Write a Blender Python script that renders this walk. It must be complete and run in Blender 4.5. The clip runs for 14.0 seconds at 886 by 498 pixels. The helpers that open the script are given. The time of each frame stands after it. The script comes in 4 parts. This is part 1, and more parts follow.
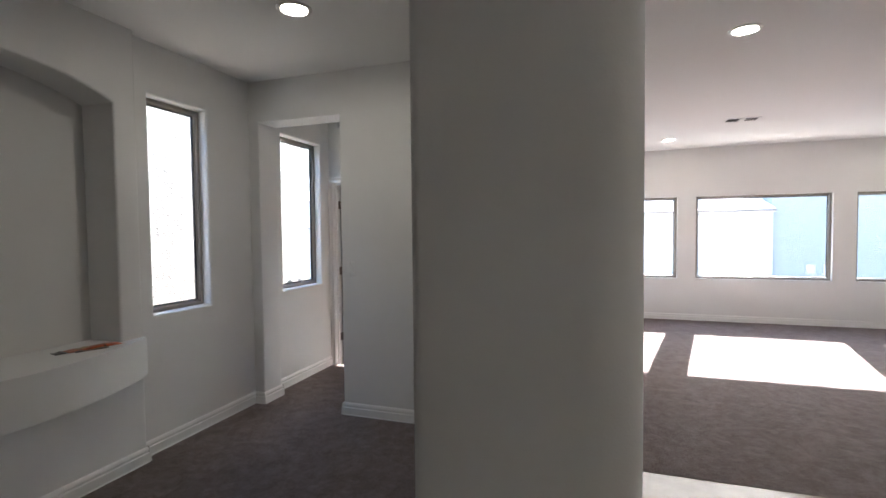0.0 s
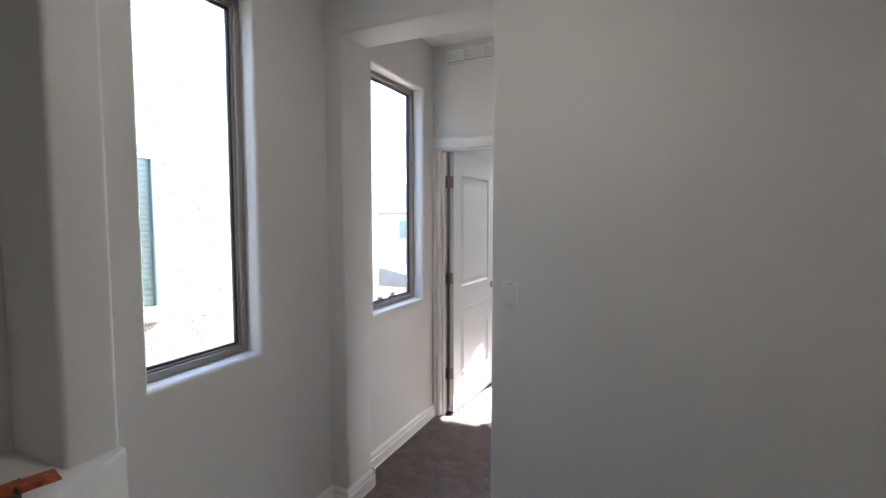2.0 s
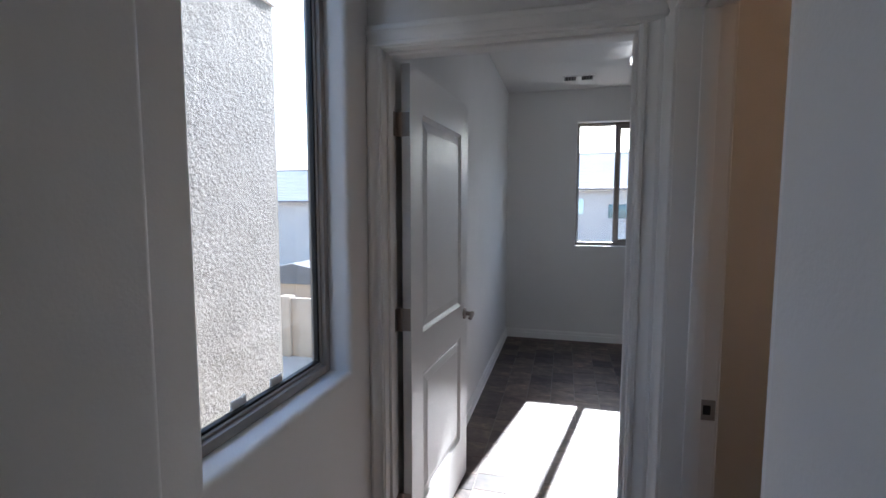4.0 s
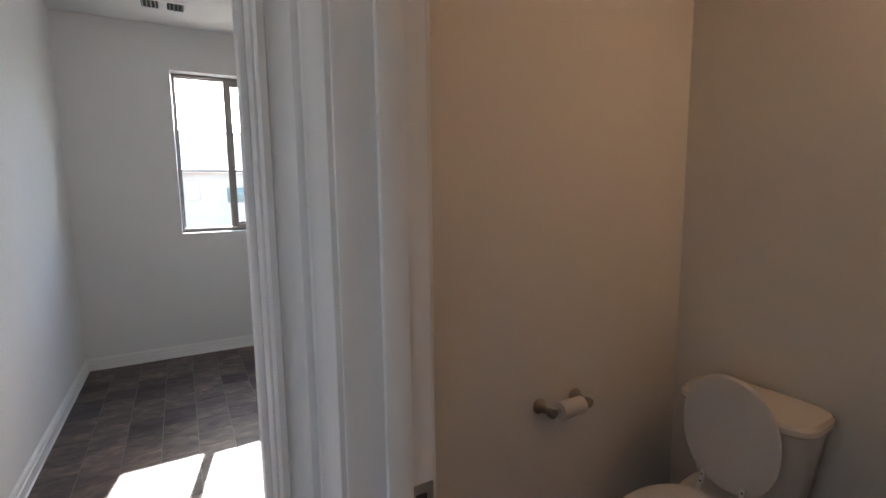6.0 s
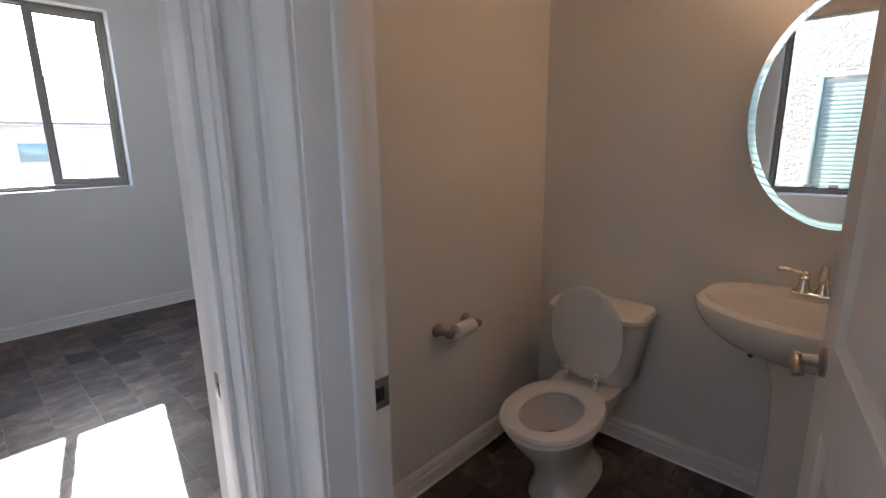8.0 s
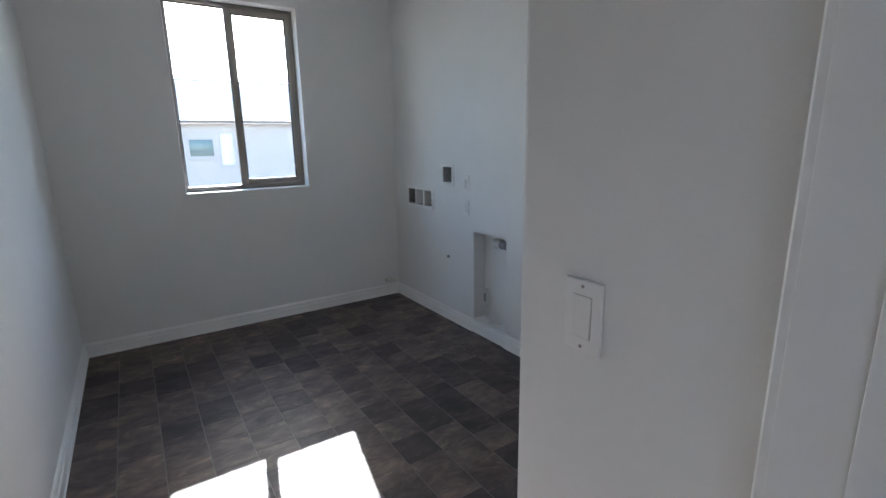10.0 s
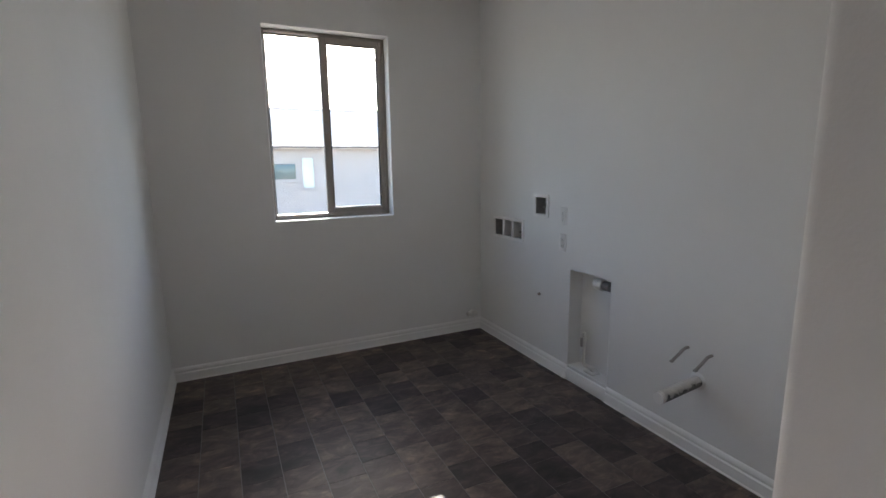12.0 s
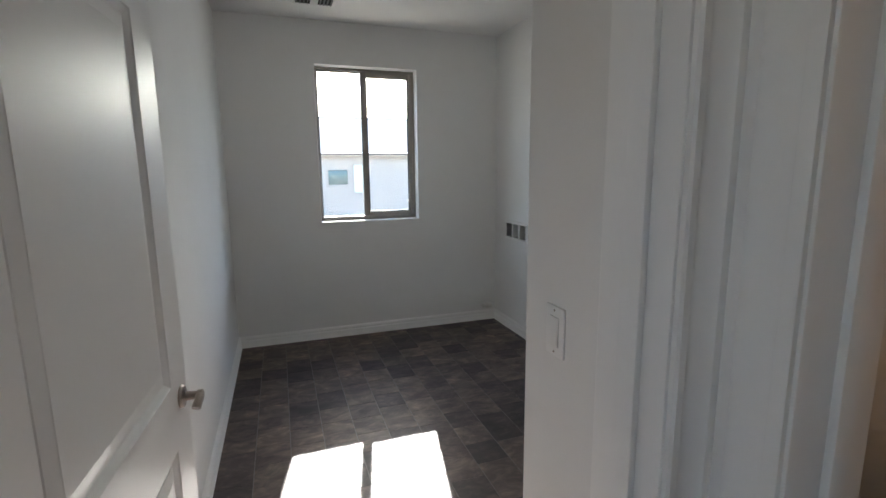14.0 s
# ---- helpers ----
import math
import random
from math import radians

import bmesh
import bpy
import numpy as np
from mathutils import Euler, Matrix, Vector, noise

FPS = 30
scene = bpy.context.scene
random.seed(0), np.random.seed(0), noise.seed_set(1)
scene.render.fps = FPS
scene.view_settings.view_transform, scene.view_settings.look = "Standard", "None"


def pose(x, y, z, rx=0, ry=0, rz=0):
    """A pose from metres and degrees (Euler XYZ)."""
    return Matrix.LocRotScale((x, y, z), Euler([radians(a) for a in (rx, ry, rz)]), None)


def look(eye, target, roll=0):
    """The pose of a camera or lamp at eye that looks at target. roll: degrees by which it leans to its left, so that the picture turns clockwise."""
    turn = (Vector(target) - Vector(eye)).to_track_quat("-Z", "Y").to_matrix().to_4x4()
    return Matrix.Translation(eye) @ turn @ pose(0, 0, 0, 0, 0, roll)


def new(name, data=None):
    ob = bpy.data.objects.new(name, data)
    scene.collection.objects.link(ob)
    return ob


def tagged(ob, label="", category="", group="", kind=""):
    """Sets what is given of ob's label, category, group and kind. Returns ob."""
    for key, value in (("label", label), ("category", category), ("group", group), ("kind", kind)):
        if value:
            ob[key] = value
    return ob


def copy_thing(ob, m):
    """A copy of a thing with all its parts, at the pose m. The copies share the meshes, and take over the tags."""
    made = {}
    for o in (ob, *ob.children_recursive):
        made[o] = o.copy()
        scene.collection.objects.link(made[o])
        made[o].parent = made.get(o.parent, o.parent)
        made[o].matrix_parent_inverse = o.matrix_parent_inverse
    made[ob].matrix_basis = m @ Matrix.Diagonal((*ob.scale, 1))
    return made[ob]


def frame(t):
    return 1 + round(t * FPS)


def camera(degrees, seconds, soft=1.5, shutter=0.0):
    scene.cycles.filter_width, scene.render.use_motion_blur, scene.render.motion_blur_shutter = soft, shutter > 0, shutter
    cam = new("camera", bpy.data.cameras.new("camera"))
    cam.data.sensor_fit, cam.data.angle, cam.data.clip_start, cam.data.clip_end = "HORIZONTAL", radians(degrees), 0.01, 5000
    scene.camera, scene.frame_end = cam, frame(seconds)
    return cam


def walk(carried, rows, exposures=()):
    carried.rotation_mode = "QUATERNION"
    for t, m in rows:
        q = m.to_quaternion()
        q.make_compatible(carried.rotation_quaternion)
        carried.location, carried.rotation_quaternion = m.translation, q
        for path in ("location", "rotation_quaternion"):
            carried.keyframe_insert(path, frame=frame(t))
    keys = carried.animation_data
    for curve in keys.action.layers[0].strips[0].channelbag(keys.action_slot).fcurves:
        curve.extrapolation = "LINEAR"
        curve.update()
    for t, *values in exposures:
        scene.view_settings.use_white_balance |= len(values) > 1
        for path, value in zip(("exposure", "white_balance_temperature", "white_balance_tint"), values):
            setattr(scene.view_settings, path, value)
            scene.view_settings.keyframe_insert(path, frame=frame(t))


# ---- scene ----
cam = camera(86.7, 14.0)
PATH = [
    (0, (2.847, -4.566, 1.512), (2.208, -2.672, 1.437), -0.6),
    (0.5, (2.512, -4.22, 1.532), (1.789, -2.357, 1.434), -0.4),
    (1, (2.174, -3.88, 1.528), (1.382, -2.047, 1.418), -0.3),
    (1.5, (1.841, -3.532, 1.555), (1.011, -1.717, 1.44), -0.3),
    (2, (1.517, -3.183, 1.545), (0.684, -1.37, 1.414), -0.0),
    (2.2, (1.403, -3.028, 1.531), (0.581, -1.21, 1.392), 0.1),
    (4.3, (0.576, -1.364, 1.512), (0.196, 0.591, 1.331), -0.1),
    (4.5, (0.548, -1.25, 1.521), (0.267, 0.722, 1.336), -0.2),
    (5, (0.579, -0.991, 1.502), (0.66, 0.998, 1.303), -0.37),
    (5.5, (0.678, -0.796, 1.469), (1.22, 1.116, 1.246), -0.49),
    (6, (0.753, -0.73, 1.426), (1.72, 1.003, 1.178), -0.74),
    (6.5, (0.737, -0.709, 1.384), (1.993, 0.815, 1.069), -0.96),
    (7, (0.675, -0.732, 1.369), (2.073, 0.644, 0.979), -1.03),
    (7.2, (0.659, -0.757, 1.364), (2.087, 0.58, 0.948), -1.03),
    (9.3, (0.431, -0.406, 1.413), (1.708, 1.057, 0.932), -0.4),
    (9.5, (0.427, -0.303, 1.416), (1.634, 1.223, 0.95), -0.5),
    (10, (0.431, -0.008, 1.428), (1.501, 1.621, 0.981), -1.0),
    (10.5, (0.45, 0.173, 1.461), (1.441, 1.862, 1.059), -1.0),
    (11, (0.461, 0.261, 1.478), (1.392, 1.991, 1.105), -1.0),
    (11.5, (0.446, 0.29, 1.474), (1.328, 2.049, 1.119), -0.9),
    (12, (0.414, 0.293, 1.467), (1.251, 2.076, 1.119), -0.9),
    (12.5, (0.398, 0.235, 1.481), (1.191, 2.038, 1.135), -0.8),
    (13, (0.397, 0.023, 1.495), (1.138, 1.849, 1.153), -0.8),
    (13.5, (0.393, -0.223, 1.504), (1.079, 1.626, 1.172), -0.7),
    (14, (0.41, -0.434, 1.519), (1.056, 1.431, 1.196), -0.6),
]
EXPOSURES = [(0, 3.88, 6100, 9), (0.5, 3.95, 6400, 9), (1, 4.1, 6100, 10), (1.5, 4.02, 6050, 10), (2.2, 3.9, 6000, 10), (4.3, 2.4, 5750, 10), (5, 2.3, 5800, 10), (5.5, 2.85, 6050, 9), (6, 3.4, 6350, 10), (6.5, 3.68, 6200, 11), (7.2, 3.7, 6050, 11), (9.5, 3.28, 5850, 6), (10, 3.05, 5850, 6), (11.5, 2.86, 6450, 10), (12.5, 2.8, 6500, 9), (13, 2.9, 6400, 7), (14, 3.05, 6350, 6)]
walk(cam, [(t, look(eye, target, roll)) for t, eye, target, roll in PATH], EXPOSURES)

# ---- light ----
SUN_WAY = Vector((0.2, 1.0, 0.582)).normalized()
world = bpy.data.worlds.new("world")
scene.world = world
world.use_nodes = True
sky = world.node_tree.nodes.new("ShaderNodeTexSky")
sky.sky_type, sky.sun_disc = "NISHITA", False
sky.sun_elevation = math.asin(SUN_WAY.z)
sky.sun_rotation = math.atan2(SUN_WAY.x, SUN_WAY.y)
world.node_tree.nodes["Background"].inputs["Strength"].default_value = 0.15
world.node_tree.links.new(sky.outputs[0], world.node_tree.nodes["Background"].inputs["Color"])
sun_data = bpy.data.lights.new("sun", "SUN")
sun_data.energy, sun_data.angle, sun_data.color = 5.0, radians(0.53), (1.0, 0.96, 0.91)
sun = new("sun", sun_data)
sun.matrix_world = look(SUN_WAY * 30, (0, 0, 0))


# ---- materials ----
def material(name, color, rough=0.6, metal=0.0, spec=0.5):
    m = bpy.data.materials.new(name)
    m.use_nodes = True
    b = m.node_tree.nodes["Principled BSDF"]
    b.inputs["Base Color"].default_value = (*color, 1)
    b.inputs["Roughness"].default_value, b.inputs["Metallic"].default_value = rough, metal
    b.inputs["Specular IOR Level"].default_value = spec
    return m


def node(m, kind, **values):
    n = m.node_tree.nodes.new("ShaderNode" + kind)
    for key, value in values.items():
        n.inputs[key].default_value = value
    return n


def wire(m, a, out, b, into):
    m.node_tree.links.new(a.outputs[out], b.inputs[into])


def bsdf(m):
    return m.node_tree.nodes["Principled BSDF"]


def coords(m):
    return node(m, "TexCoord")


def ramp(m, stops):
    r = node(m, "ValToRGB")
    e = r.color_ramp.elements
    while len(e) < len(stops):
        e.new(0.5)
    for el, (p, c) in zip(e, stops):
        el.position, el.color = p, (*c, 1)
    return r


def bumped(m, scale, strength, distance=0.002, detail=3.0, where="Object"):
    c, n = coords(m), node(m, "TexNoise", Scale=scale, Detail=detail, Roughness=0.55)
    b = node(m, "Bump", Strength=strength, Distance=distance)
    wire(m, c, where, n, "Vector"), wire(m, n, "Fac", b, "Height"), wire(m, b, "Normal", bsdf(m), "Normal")
    return m


def mottled(m, scale, low, high, detail=4.0, stretch=None, where="Object"):
    c, n = coords(m), node(m, "TexNoise", Scale=scale, Detail=detail, Roughness=0.6)
    if stretch:
        mp = node(m, "Mapping", Scale=stretch)
        wire(m, c, where, mp, "Vector"), wire(m, mp, "Vector", n, "Vector")
    else:
        wire(m, c, where, n, "Vector")
    r = ramp(m, ((0.3, low), (0.7, high)))
    wire(m, n, "Fac", r, "Fac"), wire(m, r, "Color", bsdf(m), "Base Color")
    return m


def rough_spots(m, scale, low, high):
    c, n = coords(m), node(m, "TexNoise", Scale=scale, Detail=3.0)
    r = node(m, "MapRange")
    r.inputs["To Min"].default_value, r.inputs["To Max"].default_value = low, high
    wire(m, c, "Object", n, "Vector"), wire(m, n, "Fac", r, "Value"), wire(m, r, "Result", bsdf(m), "Roughness")
    return m


def paint():
    """Matt warm-white wall paint on lightly textured plasterboard."""
    m = material("wall_paint", (0.785, 0.781, 0.768), 0.75, 0, 0.3)
    mottled(m, 1.7, (0.77, 0.766, 0.752), (0.8, 0.796, 0.783))
    return bumped(m, 150, 0.2, 0.002, 3)


def carpet():
    m = material("carpet", (0.2, 0.155, 0.15), 0.95, 0, 0.1)
    c = coords(m)
    big, mid, fine = node(m, "TexNoise", Scale=13, Detail=8, Roughness=0.65), node(m, "TexNoise", Scale=60, Detail=5), node(m, "TexVoronoi", Scale=260)
    r1 = ramp(m, ((0.3, (0.172, 0.122, 0.112)), (0.5, (0.255, 0.187, 0.172)), (0.7, (0.36, 0.273, 0.252))))
    mix = node(m, "MixRGB", Fac=0.55)
    mix.blend_type = "MULTIPLY"
    r2 = ramp(m, ((0.3, (0.42, 0.42, 0.42)), (0.7, (1.0, 1.0, 1.0))))
    add = node(m, "Math")
    add.operation = "ADD"
    b = node(m, "Bump", Strength=1.0, Distance=0.011)
    for n in (big, mid, fine):
        wire(m, c, "Object", n, "Vector")
    wire(m, big, "Fac", r1, "Fac"), wire(m, mid, "Fac", r2, "Fac")
    wire(m, r1, "Color", mix, "Color1"), wire(m, r2, "Color", mix, "Color2"), wire(m, mix, "Color", bsdf(m), "Base Color")
    wire(m, mid, "Fac", add, 0), wire(m, fine, "Distance", add, 1), wire(m, add, "Value", b, "Height")
    wire(m, b, "Normal", bsdf(m), "Normal")
    bsdf(m).inputs["Sheen Weight"].default_value = 0.25
    return m


def vinyl():
    """Slate-look vinyl: every tile its own tone, with cloudy streaks and a low sheen."""
    m = material("slate_vinyl", (0.05, 0.045, 0.043), 0.45, 0, 0.35)
    info, c = node(m, "ObjectInfo"), coords(m)
    base = ramp(m, ((0.0, (0.039, 0.032, 0.032)), (0.22, (0.05, 0.041, 0.0405)), (0.3, (0.079, 0.062, 0.057)), (1.0, (0.122, 0.096, 0.084))))
    shift = node(m, "VectorMath")
    shift.operation = "MULTIPLY_ADD"
    shift.inputs[1].default_value = (7.3, 5.1, 0.0)
    mp, wide = node(m, "Mapping", Scale=(7, 12, 7)), node(m, "Mapping", Scale=(5, 7, 5))
    wire(m, info, "Location", shift, 0), wire(m, c, "Object", shift, 2)
    wire(m, shift, "Vector", mp, "Vector"), wire(m, shift, "Vector", wide, "Vector")
    streak, cloud, grain = node(m, "TexNoise", Scale=1.0, Detail=7, Roughness=0.68), node(m, "TexNoise", Scale=1.0, Detail=3), node(m, "TexNoise", Scale=60, Detail=3)
    streak.inputs["Distortion"].default_value = 1.4
    wire(m, mp, "Vector", streak, "Vector"), wire(m, wide, "Vector", cloud, "Vector"), wire(m, c, "Object", grain, "Vector")
    rs = ramp(m, ((0.32, (0.6, 0.58, 0.58)), (0.5, (1.0, 1.0, 1.0)), (0.6, (1.5, 1.42, 1.34)), (0.72, (2.4, 2.2, 2.0))))
    rc = ramp(m, ((0.35, (0.6, 0.6, 0.62)), (0.65, (1.5, 1.42, 1.36))))
    mix, mix2 = node(m, "MixRGB", Fac=0.9), node(m, "MixRGB", Fac=0.8)
    mix.blend_type = mix2.blend_type = "MULTIPLY"
    wire(m, info, "Random", base, "Fac"), wire(m, streak, "Fac", rs, "Fac"), wire(m, cloud, "Fac", rc, "Fac")
    wire(m, base, "Color", mix, "Color1"), wire(m, rs, "Color", mix, "Color2")
    wire(m, mix, "Color", mix2, "Color1"), wire(m, rc, "Color", mix2, "Color2"), wire(m, mix2, "Color", bsdf(m), "Base Color")
    b = node(m, "Bump", Strength=0.25, Distance=0.002)
    wire(m, grain, "Fac", b, "Height"), wire(m, b, "Normal", bsdf(m), "Normal")
    return rough_spots(m, 9, 0.4, 0.56)


def stucco(name, low, high):
    """Sprayed stucco: coarse dashes with a fine sandy grain on top."""
    m = material(name, low, 0.9, 0, 0.2)
    mottled(m, 2.2, low, high, 5)
    c, mp = coords(m), node(m, "Mapping", Scale=(1, 0.92, 1.0))
    coarse, fine, patch = node(m, "TexNoise", Scale=22, Detail=5, Roughness=0.62), node(m, "TexNoise", Scale=150, Detail=3, Roughness=0.7), node(m, "TexNoise", Scale=4, Detail=3)
    coarse.inputs["Distortion"].default_value = 0.2
    r = ramp(m, ((0.36, (0, 0, 0)), (0.52, (0.6, 0.6, 0.6)), (0.66, (1, 1, 1))))
    mul, add = node(m, "Math"), node(m, "Math")
    mul.operation, add.operation = "MULTIPLY", "MULTIPLY_ADD"
    add.inputs[1].default_value = 0.2
    b = node(m, "Bump", Strength=1.0, Distance=0.037)
    wire(m, c, "Object", mp, "Vector")
    for n in (coarse, fine, patch):
        wire(m, mp, "Vector", n, "Vector")
    wire(m, coarse, "Fac", r, "Fac"), wire(m, r, "Color", mul, 0), wire(m, patch, "Fac", mul, 1)
    wire(m, fine, "Fac", add, 0), wire(m, mul, "Value", add, 2), wire(m, add, "Value", b, "Height")
    wire(m, b, "Normal", bsdf(m), "Normal")
    return m


def glass():
    """A clean window pane: sees straight through, with a faint reflection."""
    m = bpy.data.materials.new("window_glass")
    m.use_nodes = True
    t = m.node_tree
    t.nodes.remove(t.nodes["Principled BSDF"])
    clear, shine, mix = node(m, "BsdfTransparent"), node(m, "BsdfGlossy", Roughness=0.0), node(m, "MixShader")
    f, near, low = node(m, "LayerWeight", Blend=0.5), node(m, "Math"), node(m, "Math")
    near.operation, low.operation = "POWER", "MULTIPLY_ADD"
    near.inputs[1].default_value = 5.0
    low.inputs[1].default_value, low.inputs[2].default_value = 0.9, 0.035
    clear.inputs["Color"].default_value = (0.965, 0.97, 0.965, 1)
    wire(m, f, "Facing", near, 0), wire(m, near, "Value", low, 0), wire(m, low, "Value", mix, "Fac"), wire(m, clear, "BSDF", mix, 1), wire(m, shine, "BSDF", mix, 2)
    wire(m, mix, "Shader", t.nodes["Material Output"], "Surface")
    return m


def glow(name, color, strength):
    m = material(name, (0.9, 0.9, 0.88), 0.4)
    bsdf(m).inputs["Emission Color"].default_value = (*color, 1)
    bsdf(m).inputs["Emission Strength"].default_value = strength
    return m


PAINT = paint()
CEILING = bumped(material("ceiling_paint", (0.83, 0.827, 0.815), 0.85, 0, 0.2), 90, 0.3, 0.003)
TRIM = rough_spots(bumped(material("trim_paint", (0.84, 0.835, 0.82), 0.38), 25, 0.08, 0.002), 6, 0.3, 0.45)
DOOR = rough_spots(bumped(material("door_paint", (0.78, 0.78, 0.775), 0.35, 0, 0.4), 60, 0.05, 0.002), 30, 0.32, 0.38)
CARPET, VINYL = carpet(), vinyl()
GROUT = bumped(material("vinyl_joint", (0.165, 0.15, 0.142), 0.6), 200, 0.2)
TILE = mottled(material("pale_tile", (0.5, 0.44, 0.37), 0.35), 6, (0.45, 0.39, 0.32), (0.56, 0.5, 0.42))
FRAME = rough_spots(material("taupe_vinyl", (0.31, 0.28, 0.248), 0.45), 8, 0.38, 0.52)
SEAL = bumped(material("black_gasket", (0.015, 0.015, 0.015), 0.6), 60, 0.1)
PLASTIC = rough_spots(material("white_plastic", (0.82, 0.815, 0.8), 0.35), 12, 0.28, 0.42)
# Grey plastic of the panel button, and the painted shade in switch gaps.
SHADOWGREY = bumped(material("grey_plastic_and_gap_shade", (0.5, 0.49, 0.475), 0.5), 40, 0.1)
# Shade inside recesses and between vent slats, put into a grey base colour.
RECESS_SHADE = mottled(material("recess_shade_plastic", (0.31, 0.305, 0.3), 0.5), 30, (0.27, 0.265, 0.26), (0.35, 0.345, 0.34))
# Near-black for small dark parts, and for painted shade in holes and ducts.
DARK = bumped(material("dark_hollow", (0.03, 0.03, 0.03), 0.8), 50, 0.2)
NICKEL = rough_spots(material("satin_nickel", (0.38, 0.34, 0.31), 0.3, 1.0), 30, 0.24, 0.42)
CHROME = rough_spots(material("polished_chrome", (0.75, 0.73, 0.7), 0.1, 1.0), 20, 0.06, 0.16)
CHINA = rough_spots(material("vitreous_china", (0.8, 0.77, 0.72), 0.1, 0, 0.6), 5, 0.07, 0.14)
SEATWHITE = rough_spots(material("seat_plastic", (0.8, 0.79, 0.77), 0.25), 8, 0.2, 0.3)
PAPER = bumped(material("paper", (0.8, 0.78, 0.74), 0.9), 120, 0.3)
MIRROR = material("mirror_silver", (0.93, 0.94, 0.93), 0.0, 1.0)
def oversprayed():
    """Black plastic pipe with white wall paint caught along its upper side."""
    m = material("oversprayed_pipe", (0.05, 0.05, 0.052), 0.4)
    c, split, n = coords(m), node(m, "SeparateXYZ"), node(m, "TexNoise", Scale=38, Detail=5, Roughness=0.7)
    push, r = node(m, "Math"), ramp(m, ((0.0, (0.045, 0.045, 0.047)), (0.5, (0.06, 0.06, 0.062)), (0.6, (0.5, 0.495, 0.48)), (1.0, (0.66, 0.655, 0.64))))
    push.operation = "MULTIPLY_ADD"
    push.inputs[1].default_value = 9.0
    wire(m, c, "Object", split, "Vector"), wire(m, c, "Object", n, "Vector"), wire(m, split, "Z", push, 0), wire(m, n, "Fac", push, 2)
    wire(m, push, "Value", r, "Fac"), wire(m, r, "Color", bsdf(m), "Base Color")
    return rough_spots(m, 20, 0.3, 0.5)


SPRAYED = oversprayed()
PIPEGREY = rough_spots(mottled(material("grey_pipe", (0.2, 0.2, 0.205), 0.3), 14, (0.1, 0.1, 0.105), (0.4, 0.4, 0.4)), 12, 0.22, 0.4)
WATER = material("still_water", (0.12, 0.098, 0.075), 0.04)
PALEPANE = rough_spots(material("pale_pane", (0.5, 0.6, 0.56), 0.3), 2, 0.2, 0.4)
PVC = rough_spots(mottled(material("white_pvc", (0.7, 0.69, 0.66), 0.4), 14, (0.62, 0.61, 0.58), (0.74, 0.73, 0.7)), 12, 0.3, 0.45)
COPPER = rough_spots(material("dull_copper", (0.4, 0.375, 0.355), 0.42, 0.8), 30, 0.34, 0.52)
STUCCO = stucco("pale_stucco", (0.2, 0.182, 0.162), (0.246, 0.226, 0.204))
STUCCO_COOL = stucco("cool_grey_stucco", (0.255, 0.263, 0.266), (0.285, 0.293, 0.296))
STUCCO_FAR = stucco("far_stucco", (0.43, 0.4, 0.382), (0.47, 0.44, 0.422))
ROOF = bumped(mottled(material("roof_tile", (0.68, 0.61, 0.56), 0.85), 3, (0.64, 0.57, 0.52), (0.74, 0.665, 0.61)), 30, 0.4, 0.01)
CAPTILE = bumped(mottled(material("ridge_tile", (0.4, 0.34, 0.3), 0.85), 3, (0.36, 0.3, 0.27), (0.45, 0.38, 0.34)), 30, 0.4, 0.01)
EAVE = bumped(material("eave_board", (0.13, 0.11, 0.1), 0.7), 20, 0.2)
SOIL = bumped(mottled(material("sandy_ground", (0.48, 0.42, 0.35), 0.95), 0.7, (0.43, 0.375, 0.31), (0.53, 0.465, 0.39)), 40, 0.5, 0.02)
BLOCK = bumped(mottled(material("tan_block", (0.4, 0.32, 0.25), 0.9), 2, (0.36, 0.29, 0.22), (0.45, 0.37, 0.29)), 25, 0.4, 0.01)
TEAL = rough_spots(mottled(material("blind_slats", (0.13, 0.165, 0.145), 0.5), 2, (0.115, 0.15, 0.13), (0.145, 0.18, 0.16)), 6, 0.4, 0.6)
FARGLASS = rough_spots(material("dark_pane", (0.09, 0.13, 0.13), 0.12), 2, 0.08, 0.2)
SCREEN = rough_spots(material("black_screen", (0.012, 0.013, 0.013), 0.12), 10, 0.08, 0.16)
ORANGE = mottled(material("orange_wrapper", (0.45, 0.08, 0.03), 0.3), 34, (0.17, 0.03, 0.02), (0.66, 0.15, 0.04), 4)
BLACKCARD = mottled(material("black_wrapper", (0.02, 0.018, 0.018), 0.3), 20, (0.015, 0.014, 0.014), (0.05, 0.04, 0.04))
CREAM = mottled(material("cream_print", (0.5, 0.4, 0.26), 0.4), 40, (0.4, 0.3, 0.18), (0.58, 0.48, 0.33))
SHED = bumped(mottled(material("grey_shingle", (0.12, 0.12, 0.125), 0.85), 3, (0.1, 0.1, 0.1), (0.15, 0.15, 0.155)), 30, 0.4, 0.01)
PANE = glass()
CAN_GLOW = glow("can_light_lens", (1.0, 0.9, 0.76), 7.5)
STRIP_GLOW = glow("led_diffuser", (1.0, 0.97, 0.93), 1.0)
WARM_GLOW = glow("warm_globe", (1.0, 0.57, 0.3), 1.55)


# ---- building helpers ----
def box(bm, x0, x1, y0, y1, z0, z1):
    v = [bm.verts.new((x, y, z)) for x in (x0, x1) for y in (y0, y1) for z in (z0, z1)]
    for f in ((0, 1, 3, 2), (4, 6, 7, 5), (0, 4, 5, 1), (2, 3, 7, 6), (0, 2, 6, 4), (1, 5, 7, 3)):
        bm.faces.new([v[i] for i in f])
    return bm


